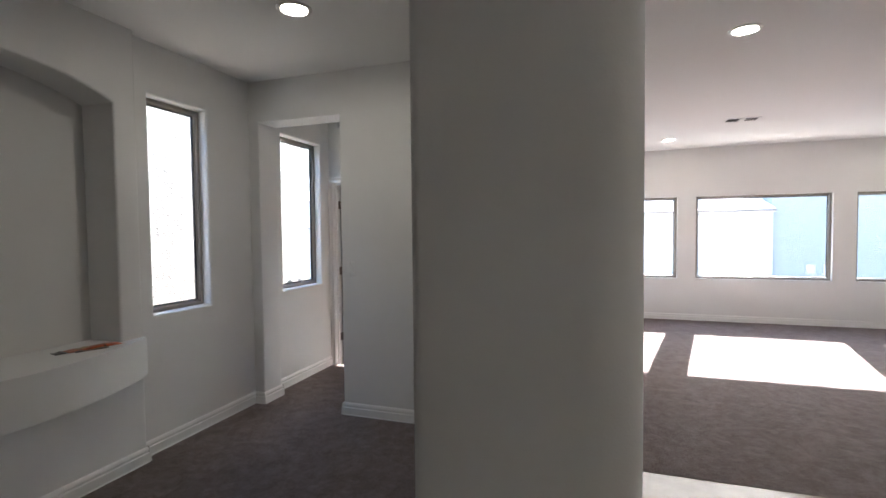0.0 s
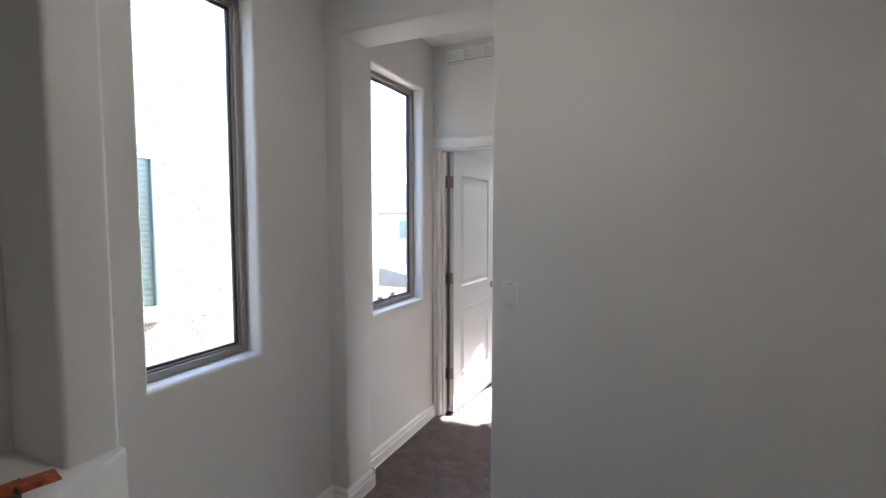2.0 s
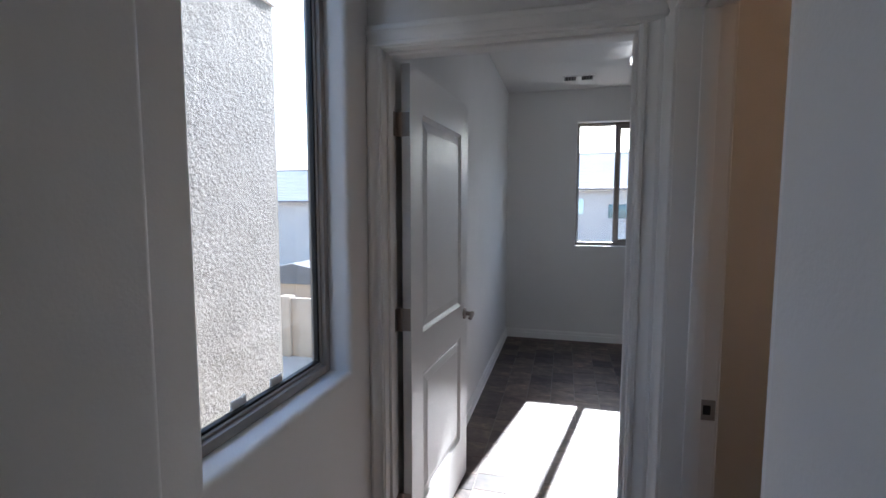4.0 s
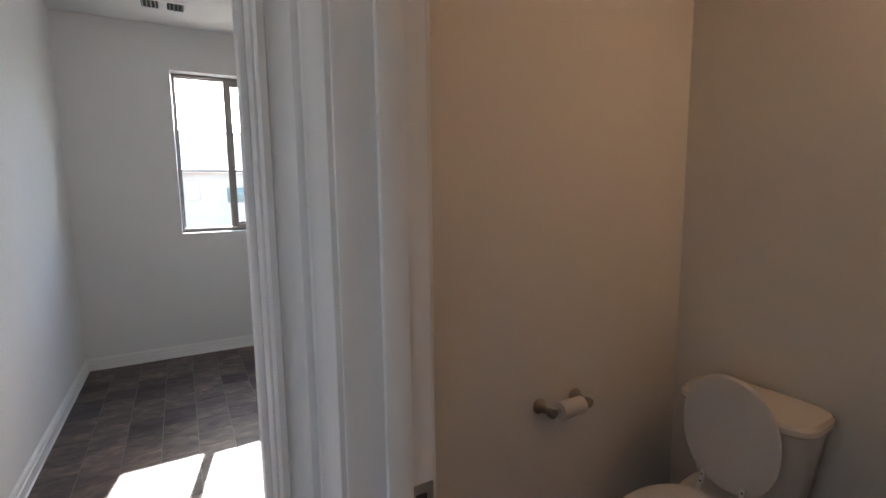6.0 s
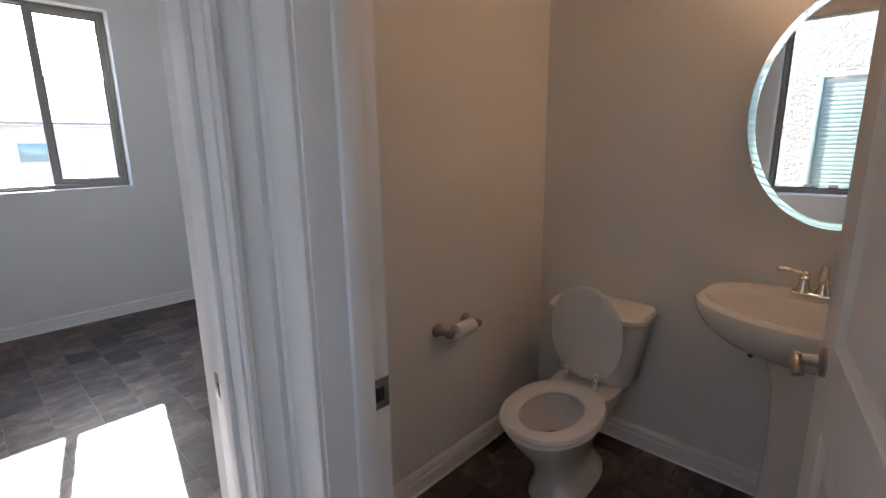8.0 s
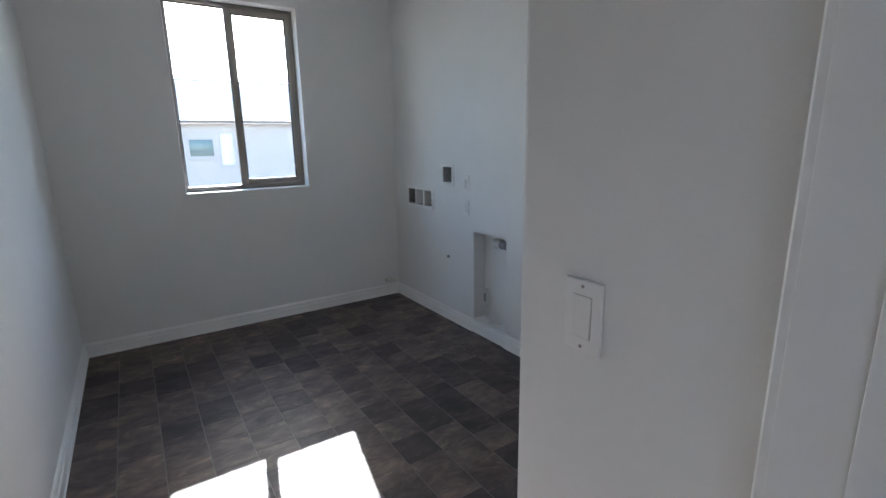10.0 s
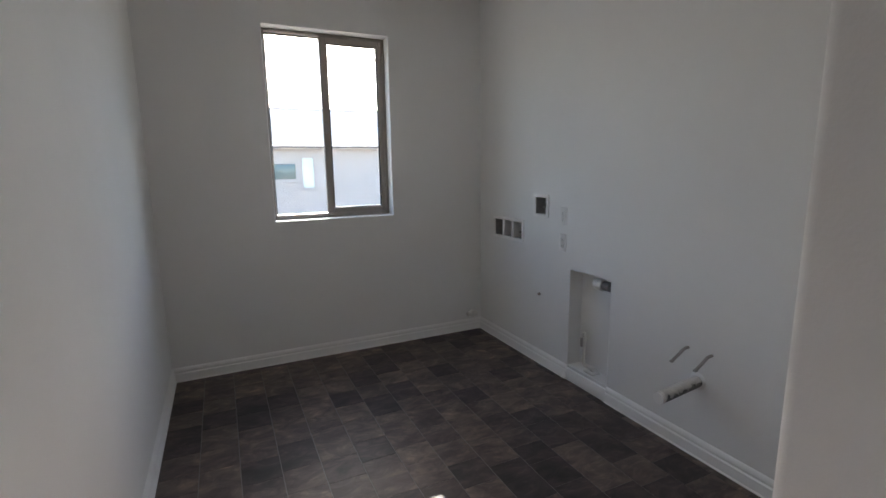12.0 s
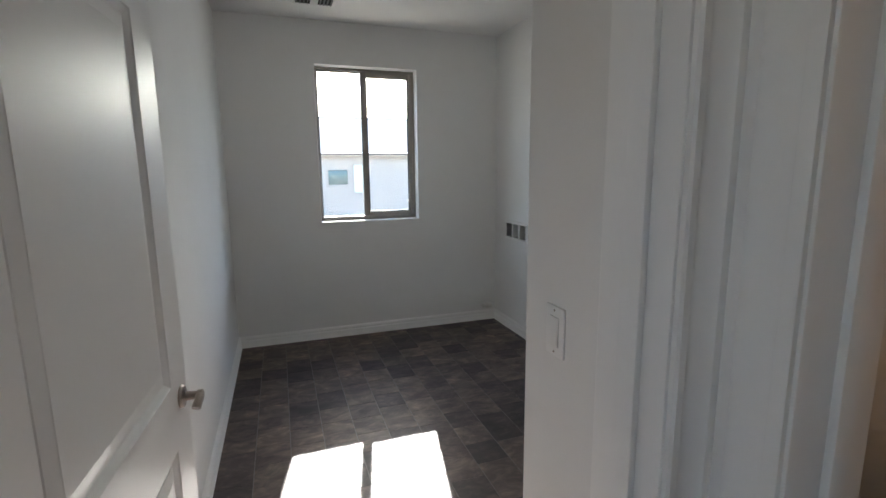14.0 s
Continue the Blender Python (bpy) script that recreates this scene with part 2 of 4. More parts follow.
def soft_box(x0, x1, y0, y1, z0, z1, r=0.003, seg=2):
    bm = box(bmesh.new(), x0, x1, y0, y1, z0, z1)
    bmesh.ops.bevel(bm, geom=bm.edges[:], offset=r, segments=seg, profile=0.5, affect="EDGES")
    return bm


def prism(bm, pts, z0, z1):
    """A footprint, counter-clockwise, drawn up from z0 to z1."""
    lo, hi = [bm.verts.new((x, y, z0)) for x, y in pts], [bm.verts.new((x, y, z1)) for x, y in pts]
    n = len(pts)
    for i in range(n):
        bm.faces.new((lo[i], lo[(i + 1) % n], hi[(i + 1) % n], hi[i]))
    bm.faces.new(hi), bm.faces.new(lo[::-1])
    return bm


def rounded(x0, x1, y0, y1, radii):
    """A rectangle, counter-clockwise from its low corner, each corner with its own radius."""
    pts = []
    for (cx, cy, a), r in zip(((x0, y0, 180), (x1, y0, 270), (x1, y1, 0), (x0, y1, 90)), radii):
        ox, oy = cx + (r if cx == x0 else -r), cy + (r if cy == y0 else -r)
        for k in range(7 if r else 1):
            t = radians(a + 15 * k)
            pts.append((ox + r * math.cos(t), oy + r * math.sin(t)) if r else (cx, cy))
    return pts


def lathe(bm, rings, seg=24, axis="z", at=(0, 0, 0), sx=1.0, sy=1.0):
    """Turns (radius, height) pairs round an axis."""
    m = {"z": Matrix.Identity(3), "x": Matrix(((0, 0, 1), (0, 1, 0), (-1, 0, 0))), "y": Matrix(((1, 0, 0), (0, 0, 1), (0, -1, 0)))}[axis]
    rows = []
    for r, h in rings:
        rows.append([bm.verts.new(m @ Vector((sx * r * math.cos(2 * math.pi * k / seg), sy * r * math.sin(2 * math.pi * k / seg), h)) + Vector(at)) for k in range(seg)])
    for a, b in zip(rows, rows[1:]):
        for k in range(seg):
            bm.faces.new((a[k], a[(k + 1) % seg], b[(k + 1) % seg], b[k]))
    bm.faces.new(rows[0][::-1]), bm.faces.new(rows[-1])
    return bm


def tube(bm, pts, r, seg=12):
    """A round bar along a line of points."""
    pts = [Vector(p) for p in pts]
    rows = []
    for i, p in enumerate(pts):
        d = (pts[min(i + 1, len(pts) - 1)] - pts[max(i - 1, 0)]).normalized()
        u = d.orthogonal().normalized() if not rows else (rows[-1][1] - d * rows[-1][1].dot(d)).normalized()
        w = d.cross(u)
        rows.append(([bm.verts.new(p + r * (math.cos(2 * math.pi * k / seg) * u + math.sin(2 * math.pi * k / seg) * w)) for k in range(seg)], u))
    for (a, _), (b, _) in zip(rows, rows[1:]):
        for k in range(seg):
            bm.faces.new((a[k], a[(k + 1) % seg], b[(k + 1) % seg], b[k]))
    bm.faces.new(rows[0][0][::-1]), bm.faces.new(rows[-1][0])
    return bm


def ellipse_stack(bm, rows, seg=32, cap=(True, True)):
    """Stacks ellipses (cx, cy, rx, ry, z), each with a squareness of its corners, into one shell."""
    rings = []
    for cx, cy, rx, ry, z, e in rows:
        ring = []
        for k in range(seg):
            c, s = math.cos(2 * math.pi * k / seg), math.sin(2 * math.pi * k / seg)
            ring.append(bm.verts.new((cx + rx * math.copysign(abs(c) ** e, c), cy + ry * math.copysign(abs(s) ** e, s), z)))
        rings.append(ring)
    for a, b in zip(rings, rings[1:]):
        for k in range(seg):
            bm.faces.new((a[k], a[(k + 1) % seg], b[(k + 1) % seg], b[k]))
    if cap[0]:
        bm.faces.new(rings[0][::-1])
    if cap[1]:
        bm.faces.new(rings[-1])
    return bm


def mesh_of(name, bm, mat, angle=35):
    bmesh.ops.recalc_face_normals(bm, faces=bm.faces[:])
    me = bpy.data.meshes.new(name)
    bm.to_mesh(me)
    bm.free()
    me.polygons.foreach_set("use_smooth", [True] * len(me.polygons))
    me.set_sharp_from_angle(angle=radians(angle))
    me.materials.append(mat)
    return me


def part(name, bm, mat, parent, label="", angle=35):
    ob = new(name, mesh_of(name, bm, mat, angle))
    ob.parent = parent
    return tagged(ob, label)


def thing(name, label, category, at=(0, 0, 0), group="", kind="", turn=0):
    ob = new(name)
    ob.empty_display_size = 0.05
    ob.matrix_world = pose(*at, 0, 0, turn)
    return tagged(ob, label, category, group, kind)


def solid(name, bm, mat, label, category, kind="structure", group=""):
    return tagged(new(name, mesh_of(name, bm, mat)), label, category, group, kind)


def slab(axis, a0, a1, u0, u1, z0, z1, holes=(), soft=0.0):
    """A wall between a0 and a1 across its axis, from u0 to u1, with rectangular holes (u0, u1, z0, z1), whose rims may be softened."""
    us = sorted({u0, u1, *(h[0] for h in holes), *(h[1] for h in holes)})
    zs = sorted({z0, z1, *(h[2] for h in holes), *(h[3] for h in holes)})
    bm, seen = bmesh.new(), {}

    def vert(a, u, z):
        if (a, u, z) not in seen:
            seen[a, u, z] = bm.verts.new((a, u, z) if axis == "x" else (u, a, z))
        return seen[a, u, z]

    def full(i, j):
        if not (0 <= i < len(us) - 1 and 0 <= j < len(zs) - 1):
            return False
        u, z = (us[i] + us[i + 1]) / 2, (zs[j] + zs[j + 1]) / 2
        return not any(h[0] < u < h[1] and h[2] < z < h[3] for h in holes)

    for i in range(len(us) - 1):
        for j in range(len(zs) - 1):
            if not full(i, j):
                continue
            p, q, r, s = us[i], us[i + 1], zs[j], zs[j + 1]
            for a in (a0, a1):
                bm.faces.new([vert(a, *c) for c in ((p, r), (q, r), (q, s), (p, s))])
            for (di, dj), (c, d) in (((-1, 0), ((p, r), (p, s))), ((1, 0), ((q, r), (q, s))), ((0, -1), ((p, r), (q, r))), ((0, 1), ((p, s), (q, s)))):
                if not full(i + di, j + dj):
                    bm.faces.new([vert(a0, *c), vert(a0, *d), vert(a1, *d), vert(a1, *c)])
    bmesh.ops.recalc_face_normals(bm, faces=bm.faces[:])
    if soft:
        k = 0 if axis == "x" else 1

        def rim(e):
            if abs(e.verts[0].co[k] - e.verts[1].co[k]) > 1e-6 or len(e.link_faces) != 2 or e.calc_face_angle(0) < 1:
                return False
            m = (e.verts[0].co + e.verts[1].co) / 2
            u, z = m[1 - k], m.z
            return any(h[0] - 1e-4 <= u <= h[1] + 1e-4 and h[2] - 1e-4 <= z <= h[3] + 1e-4 for h in holes) and z > z0 + 1e-4
        bmesh.ops.bevel(bm, geom=[e for e in bm.edges if rim(e)], offset=soft, segments=4, profile=0.5, affect="EDGES")
    return bm


BASE = ((0, 0), (0.022, 0), (0.0215, 0.004), (0.016, 0.008), (0.016, 0.058), (0.0095, 0.064), (0.0095, 0.071), (0.0125, 0.075), (0.0125, 0.082), (0.005, 0.097), (0, 0.1))
CASE = ((0, 0), (0, 0.008), (0.004, 0.011), (0.014, 0.011), (0.017, 0.006), (0.022, 0.006), (0.036, 0.012), (0.046, 0.0165), (0.049, 0.0215), (0.056, 0.0225), (0.0655, 0.0215), (0.07, 0.017), (0.07, 0))


def moulding(bm, profile, p, q, across, out):
    """Draws a profile of (across, out) pairs from p to q."""
    p, q, across, out = Vector(p), Vector(q), Vector(across), Vector(out)
    a, b = [bm.verts.new(p + across * u + out * n) for u, n in profile], [bm.verts.new(q + across * u + out * n) for u, n in profile]
    n = len(profile)
    for i in range(n):
        bm.faces.new((a[i], a[(i + 1) % n], b[(i + 1) % n], b[i]))
    bm.faces.new(a[::-1]), bm.faces.new(b)
    return bm


def baseboard(p, q, out, z=0.0):
    bm = moulding(bmesh.new(), [(h, n) for n, h in BASE], (*p, z), (*q, z), (0, 0, 1), (*out, 0))
    return solid("baseboard", bm, TRIM, "white painted baseboard with a stepped top edge", "baseboard")


# ---- the house: walls ----
H = 2.80          # ceiling
CZ = 0.03        # carpet pile above the bare floor
LW = -0.025       # inner face of the hall's window wall

wall_label = "off-white painted plasterboard wall"
W1, W2 = (-2.19, -1.70, 0.965, 2.45), (-0.815, -0.165, 0.965, 2.45)
solid("wall_west", slab("x", -0.172, LW, -2.33, 0.135, 0, H, (W1, W2), 0.022), PAINT, "off-white exterior wall with two tall windows", "wall")
solid("wall_west_laundry", slab("x", -0.172, 0.0, 0.135, 4.1, 0, H), PAINT, wall_label, "wall")
LWIN = (0.762, 1.668, 1.085, 2.445)
BW = ((3.25, 4.02, 0.71, 2.03), (4.29, 6.11, 0.71, 2.03), (6.40, 7.17, 0.71, 2.03))
solid("wall_north", slab("y", 3.9, 4.1, 0.0, 8.3, 0, H, (LWIN, *BW), 0.007), PAINT, "off-white exterior wall with one laundry and three living-room windows", "wall")
solid("wall_cross", slab("y", -1.24, -1.01, LW, 2.59, 0, H, ((0.075, 0.858, 0, 2.452),), 0.014), PAINT, "off-white hall wall with a cased-free opening", "wall")
solid("wall_laundry_door", slab("y", 0.0, 0.135, LW, 1.08, 0, H, ((0.009, 0.873, 0, 2.073),)), PAINT, "off-white wall round the laundry door", "wall")
solid("wall_powder_door", slab("x", 0.94, 1.08, -1.01, 0.0, 0, H, ((-0.838, -0.082, 0, 2.073),)), PAINT, "off-white wall round the powder room door", "wall")
solid("wall_switch", prism(bmesh.new(), [(0.98, 0.135), (1.08, 0.135), (1.08, 0.495), (2.59, 0.495), (2.59, 0.588)] + [(0.98 + 0.018 * (1 - math.cos(radians(a))), 0.588 - 0.018 * (1 - math.sin(radians(a)))) for a in (90, 72, 54, 36, 18, 0)], 0, H), PAINT, "off-white partition with a rounded outer corner", "wall")
REC = (2.33, 2.70, 0.1, 0.778)
B3, B1 = (3.255, 3.645, 0.9, 1.035), (2.962, 3.092, 1.115, 1.24)
solid("wall_east_laundry", slab("x", 2.48, 2.59, 0.588, 3.9, 0, H, (REC, B3, B1)), PAINT, "off-white laundry wall with utility recesses", "wall")
solid("wall_living_west", slab("x", 2.59, 2.71, -1.24, 3.9, 0, H), PAINT, wall_label, "wall")
solid("wall_stub", prism(bmesh.new(), rounded(2.5, 2.71, -1.70, -1.24, (0.02, 0.02, 0, 0)), 0, H), PAINT, "off-white wall end with rounded corners", "wall")
solid("wall_pillar", prism(bmesh.new(), rounded(2.48, 2.925, -3.70, -3.13, (0.03, 0.11, 0.025, 0.025)), 0, H), PAINT, "off-white square pillar with rounded corners", "pillar")
solid("wall_south", slab("y", -6.6, -6.4, -0.3, 8.3, 0, H), PAINT, wall_label, "wall")
solid("wall_east", slab("x", 8.1, 8.3, -6.4, 3.9, 0, H), PAINT, wall_label, "wall")


def niche_wall():
    """The thick wall with an arched niche over a bow-fronted ledge."""
    bm, x0, x1 = bmesh.new(), 0.042, -0.225
    ya, yb, zs, zc, n = -2.478, -3.64, 2.315, 0.85, 24
    mid, half, rise = (ya + yb) / 2, (ya - yb) / 2, 0.125
    rad = (half * half + rise * rise) / (2 * rise)
    arch = []
    for k in range(n + 1):
        y = ya + (yb - ya) * k / n
        arch.append((y, zs + math.sqrt(max(rad * rad - (y - mid) ** 2, 0)) - (rad - rise)))
    loop = [(ya, zc), *arch, (yb, zc)]
    outer = [(-2.33, 0), (-2.33, H), (-6.4, H), (-6.4, 0)]
    v = {}

    def at(x, p):
        if (x, p) not in v:
            v[x, p] = bm.verts.new((x, *p))
        return v[x, p]
    for x in (x0, x1):
        bm.faces.new([at(x, p) for p in ((-2.33, 0), (-2.33, zc), (ya, zc), (yb, zc), (-6.4, zc), (-6.4, 0))])
        bm.faces.new([at(x, p) for p in ((-2.33, zc), (-2.33, H), (ya, H), arch[0], (ya, zc))])
        bm.faces.new([at(x, p) for p in ((yb, zc), arch[-1], (yb, H), (-6.4, H), (-6.4, zc))])
        for k in range(n):
            a, b = arch[k], arch[k + 1]
            bm.faces.new([at(x, p) for p in (a, (a[0], H), (b[0], H), b)])
    for a, b in zip(loop, loop[1:] + loop[:1]):
        bm.faces.new([at(x0, a), at(x0, b), at(x1, b), at(x1, a)])
    rim = [(-2.33, 0), (-2.33, zc), (-2.33, H), *[(a[0], H) for a in arch], (-6.4, H), (-6.4, zc), (-6.4, 0)]
    for a, b in zip(rim, rim[1:] + rim[:1]):
        bm.faces.new([at(x0, a), at(x0, b), at(x1, b), at(x1, a)])
    bmesh.ops.recalc_face_normals(bm, faces=bm.faces[:])
    keep = []
    inner = set(loop)
    for e in bm.edges:
        p, q = [(round(w.co.y, 5), round(w.co.z, 5)) for w in e.verts]
        if abs(e.verts[0].co.x - x0) < 1e-5 and abs(e.verts[1].co.x - x0) < 1e-5 and len(e.link_faces) == 2 and e.calc_face_angle(0) > 1:
            on_corner = abs(p[0] + 2.33) < 1e-4 and abs(q[0] + 2.33) < 1e-4
            on_loop = all(ya + 1e-4 >= w[0] >= yb - 1e-4 and w[1] > zc - 1e-4 and w[1] < H - 0.01 for w in (p, q)) and not (p[1] < zc + 1e-4 and q[1] < zc + 1e-4)
            if on_corner or on_loop:
                keep.append(e)
    bmesh.ops.bevel(bm, geom=keep, offset=0.016, segments=3, profile=0.5, affect="EDGES")
    solid("wall_niche", bm, PAINT, "thick off-white wall with an arched niche", "wall")
    solid("wall_niche_back", slab("x", -0.32, -0.227, -6.4, -2.33, 0, H), PAINT, wall_label, "wall")
    bm = bmesh.new()
    pts = [(x0 + 0.002, -2.333)] + [(0.072 + 0.205 * math.sin(math.pi * k / 24) ** 0.9, -2.333 - 1.5 * k / 24) for k in range(25)] + [(x0 + 0.002, -3.833)]
    prism(bm, pts[::-1], 0.605, 0.852)
    edges = [e for e in bm.edges if abs(e.verts[0].co.z - e.verts[1].co.z) < 1e-5 and min(w.co.x for w in e.verts) > x0 + 0.01]
    bmesh.ops.bevel(bm, geom=edges, offset=0.012, segments=3, profile=0.5, affect="EDGES")
    solid("niche_ledge", bm, PAINT, "bow-fronted off-white plastered ledge under the arched niche", "ledge")


niche_wall()
solid("ceiling", box(bmesh.new(), -0.32, 8.3, -6.6, 4.1, H, H + 0.12), CEILING, "flat white painted ceiling", "ceiling")
bm = box(bmesh.new(), LW, 2.63, -6.4, -1.1, -0.15, CZ)
box(bm, LW, 0.96, -1.1, 0.02, -0.15, CZ)
box(bm, 2.63, 8.1, -1.5, 3.9, -0.15, CZ)
solid("floor_carpet", bm, CARPET, "mauve-brown cut-pile carpet", "carpet")
solid("floor_entry", box(bmesh.new(), 2.63, 8.1, -6.4, -1.5, -0.15, 0.026), TILE, "pale beige tile floor", "floor")

# ---- baseboards ----
for p, q, out, z in (
    ((LW, -2.33), (LW, -1.24), (1, 0), CZ), ((0.075, -1.24), (LW, -1.24), (0, -1), CZ), ((0.075, -1.254), (0.075, -1.01), (1, 0), CZ),
    ((LW, -1.01), (0.089, -1.01), (0, 1), CZ), ((LW, -1.01), (LW, 0.0), (1, 0), CZ), ((2.5, -1.24), (0.858, -1.24), (0, -1), CZ),
    ((0.858, -1.254), (0.858, -1.01), (-1, 0), CZ), ((2.5, -1.68), (2.5, -1.24), (-1, 0), CZ), ((2.69, -1.70), (2.52, -1.70), (0, -1), CZ),
    ((0.042, -6.4), (0.042, -2.33), (1, 0), CZ), ((LW, -2.33), (0.056, -2.33), (0, 1), CZ), ((0.94, -1.01), (0.94, -0.91), (-1, 0), CZ), ((2.71, 3.9), (8.1, 3.9), (0, -1), CZ),
    ((2.71, -1.0), (2.71, 3.9), (1, 0), CZ), ((2.48, -3.67), (2.48, -3.15), (-1, 0), CZ), ((2.51, -3.70), (2.81, -3.70), (0, -1), CZ),
    ((0.0, 0.175), (0.0, 3.9), (1, 0), 0), ((0.0, 3.9), (2.48, 3.9), (0, -1), 0), ((2.48, 0.588), (2.48, 2.33), (-1, 0), 0),
    ((2.48, 2.70), (2.48, 3.9), (-1, 0), 0), ((0.98, 0.588), (2.48, 0.588), (0, 1), 0), ((0.98, 0.155), (0.98, 0.588), (-1, 0), 0),
    ((1.08, 0.495), (2.59, 0.495), (0, -1), 0), ((2.59, -1.01), (2.59, 0.495), (-1, 0), 0), ((1.08, -1.01), (2.59, -1.01), (0, 1), 0),
    ((8.1, -6.4), (8.1, 3.9), (-1, 0), CZ),
):
    baseboard(p, q, out, z)


# ---- windows ----
def window(name, label, axis, outer, inner, hole, slider=False, depth=0.055):
    """A vinyl window in a hole: frame bars, gasket and panes. outer and inner are the frame's two planes across the wall."""
    w = thing(name, label, "window", kind="structure")
    u0, u1, z0, z1 = hole

    def bar(nm, a, b, c, d, lo=None, hi=None, mat=FRAME, r=0.004):
        lo, hi = outer if lo is None else lo, inner if hi is None else hi
        lo, hi = min(lo, hi), max(lo, hi)
        return part(nm, soft_box(lo, hi, a, b, c, d, r) if axis == "x" else soft_box(a, b, lo, hi, c, d, r), mat, w)
    t = 0.028 if not slider else 0.022
    bar("window_frame", u0, u0 + t, z0, z1), bar("window_frame", u1 - t, u1, z0, z1)
    bar("window_frame", u0 + t, u1 - t, z1 - t, z1), bar("window_frame", u0 + t, u1 - t, z0, z0 + t + (0.012 if slider else 0))
    s, m = (1 if inner > outer else -1), (outer + inner) / 2

    def pane(a, b, c, d, at):
        g = 0.008
        for x in ((a, a + g, c, d), (b - g, b, c, d), (a + g, b - g, c, c + g), (a + g, b - g, d - g, d)):
            bar("gasket", *x, at - 0.008, at + 0.008, SEAL, 0.001)
        bm = box(bmesh.new(), at - 0.002, at + 0.002, a + g, b - g, c + g, d - g) if axis == "x" else box(bmesh.new(), a + g, b - g, at - 0.002, at + 0.002, c + g, d - g)
        p = part("pane", bm, PANE, w)
        p.visible_shadow = False
    if slider:
        mid = u0 + 0.46 * (u1 - u0)
        pane(u0 + t, mid, z0 + t, z1 - t, m - s * 0.012)
        for x in ((mid - 0.012, mid + 0.04, z0 + t, z1 - t), (u1 - t - 0.034, u1 - t, z0 + t, z1 - t), (mid + 0.04, u1 - t - 0.034, z1 - t - 0.04, z1 - t), (mid + 0.04, u1 - t - 0.034, z0 + t, z0 + t + 0.045)):
            bar("sash", *x, m, inner - s * 0.006)
        pane(mid + 0.04, u1 - t - 0.034, z0 + t + 0.045, z1 - t - 0.04, m + s * 0.014)
        bar("latch", mid + 0.004, mid + 0.022, (z0 + z1) / 2 - 0.04, (z0 + z1) / 2 + 0.04, inner - s * 0.006, inner + s * 0.01, FRAME, 0.003)
        for z in (z0 + 0.16, z1 - 0.16):
            bar("latch", u1 - t - 0.055, u1 - t - 0.035, z - 0.012, z + 0.012, inner - s * 0.006, inner + s * 0.004, FRAME, 0.002)
    else:
        b2 = t + 0.01
        for x in ((u0 + t, u0 + b2, z0 + t, z1 - t), (u1 - b2, u1 - t, z0 + t, z1 - t), (u0 + b2, u1 - b2, z1 - b2, z1 - t), (u0 + b2, u1 - b2, z0 + t, z0 + b2)):
            bar("glazing_bead", *x, m, inner - s * 0.012)
        pane(u0 + b2, u1 - b2, z0 + b2, z1 - b2, m)
    return w


window("window_1", "tall fixed window with a taupe vinyl frame facing a stucco wall", "x", -0.155, -0.10, (W1[0] + 0.002, W1[1] - 0.002, W1[2] + 0.002, W1[3] - 0.002))
window("window_2", "tall fixed window with a taupe vinyl frame beside the laundry door", "x", -0.155, -0.10, (W2[0] + 0.002, W2[1] - 0.002, W2[2] + 0.002, W2[3] - 0.002))
for y in (-0.585, -0.425):
    part("setting_block", soft_box(-0.136, -0.131, y - 0.028, y + 0.028, 1.004, 1.036, 0.002), PLASTIC, bpy.data.objects["window_2"], "small grey glazing block")
window("window_3", "two-pane sliding laundry window with a taupe vinyl frame", "y", 4.07, 3.995, (LWIN[0] + 0.002, LWIN[1] - 0.002, LWIN[2] + 0.002, LWIN[3] - 0.002), True)
for i, hole in enumerate(BW):
    window("window_%d" % (i + 4), "wide fixed living-room window with a taupe frame" if i == 1 else "narrow living-room window with a taupe frame", "y", 4.03, 3.95, (hole[0] + 0.002, hole[1] - 0.002, hole[2] + 0.002, hole[3] - 0.002))


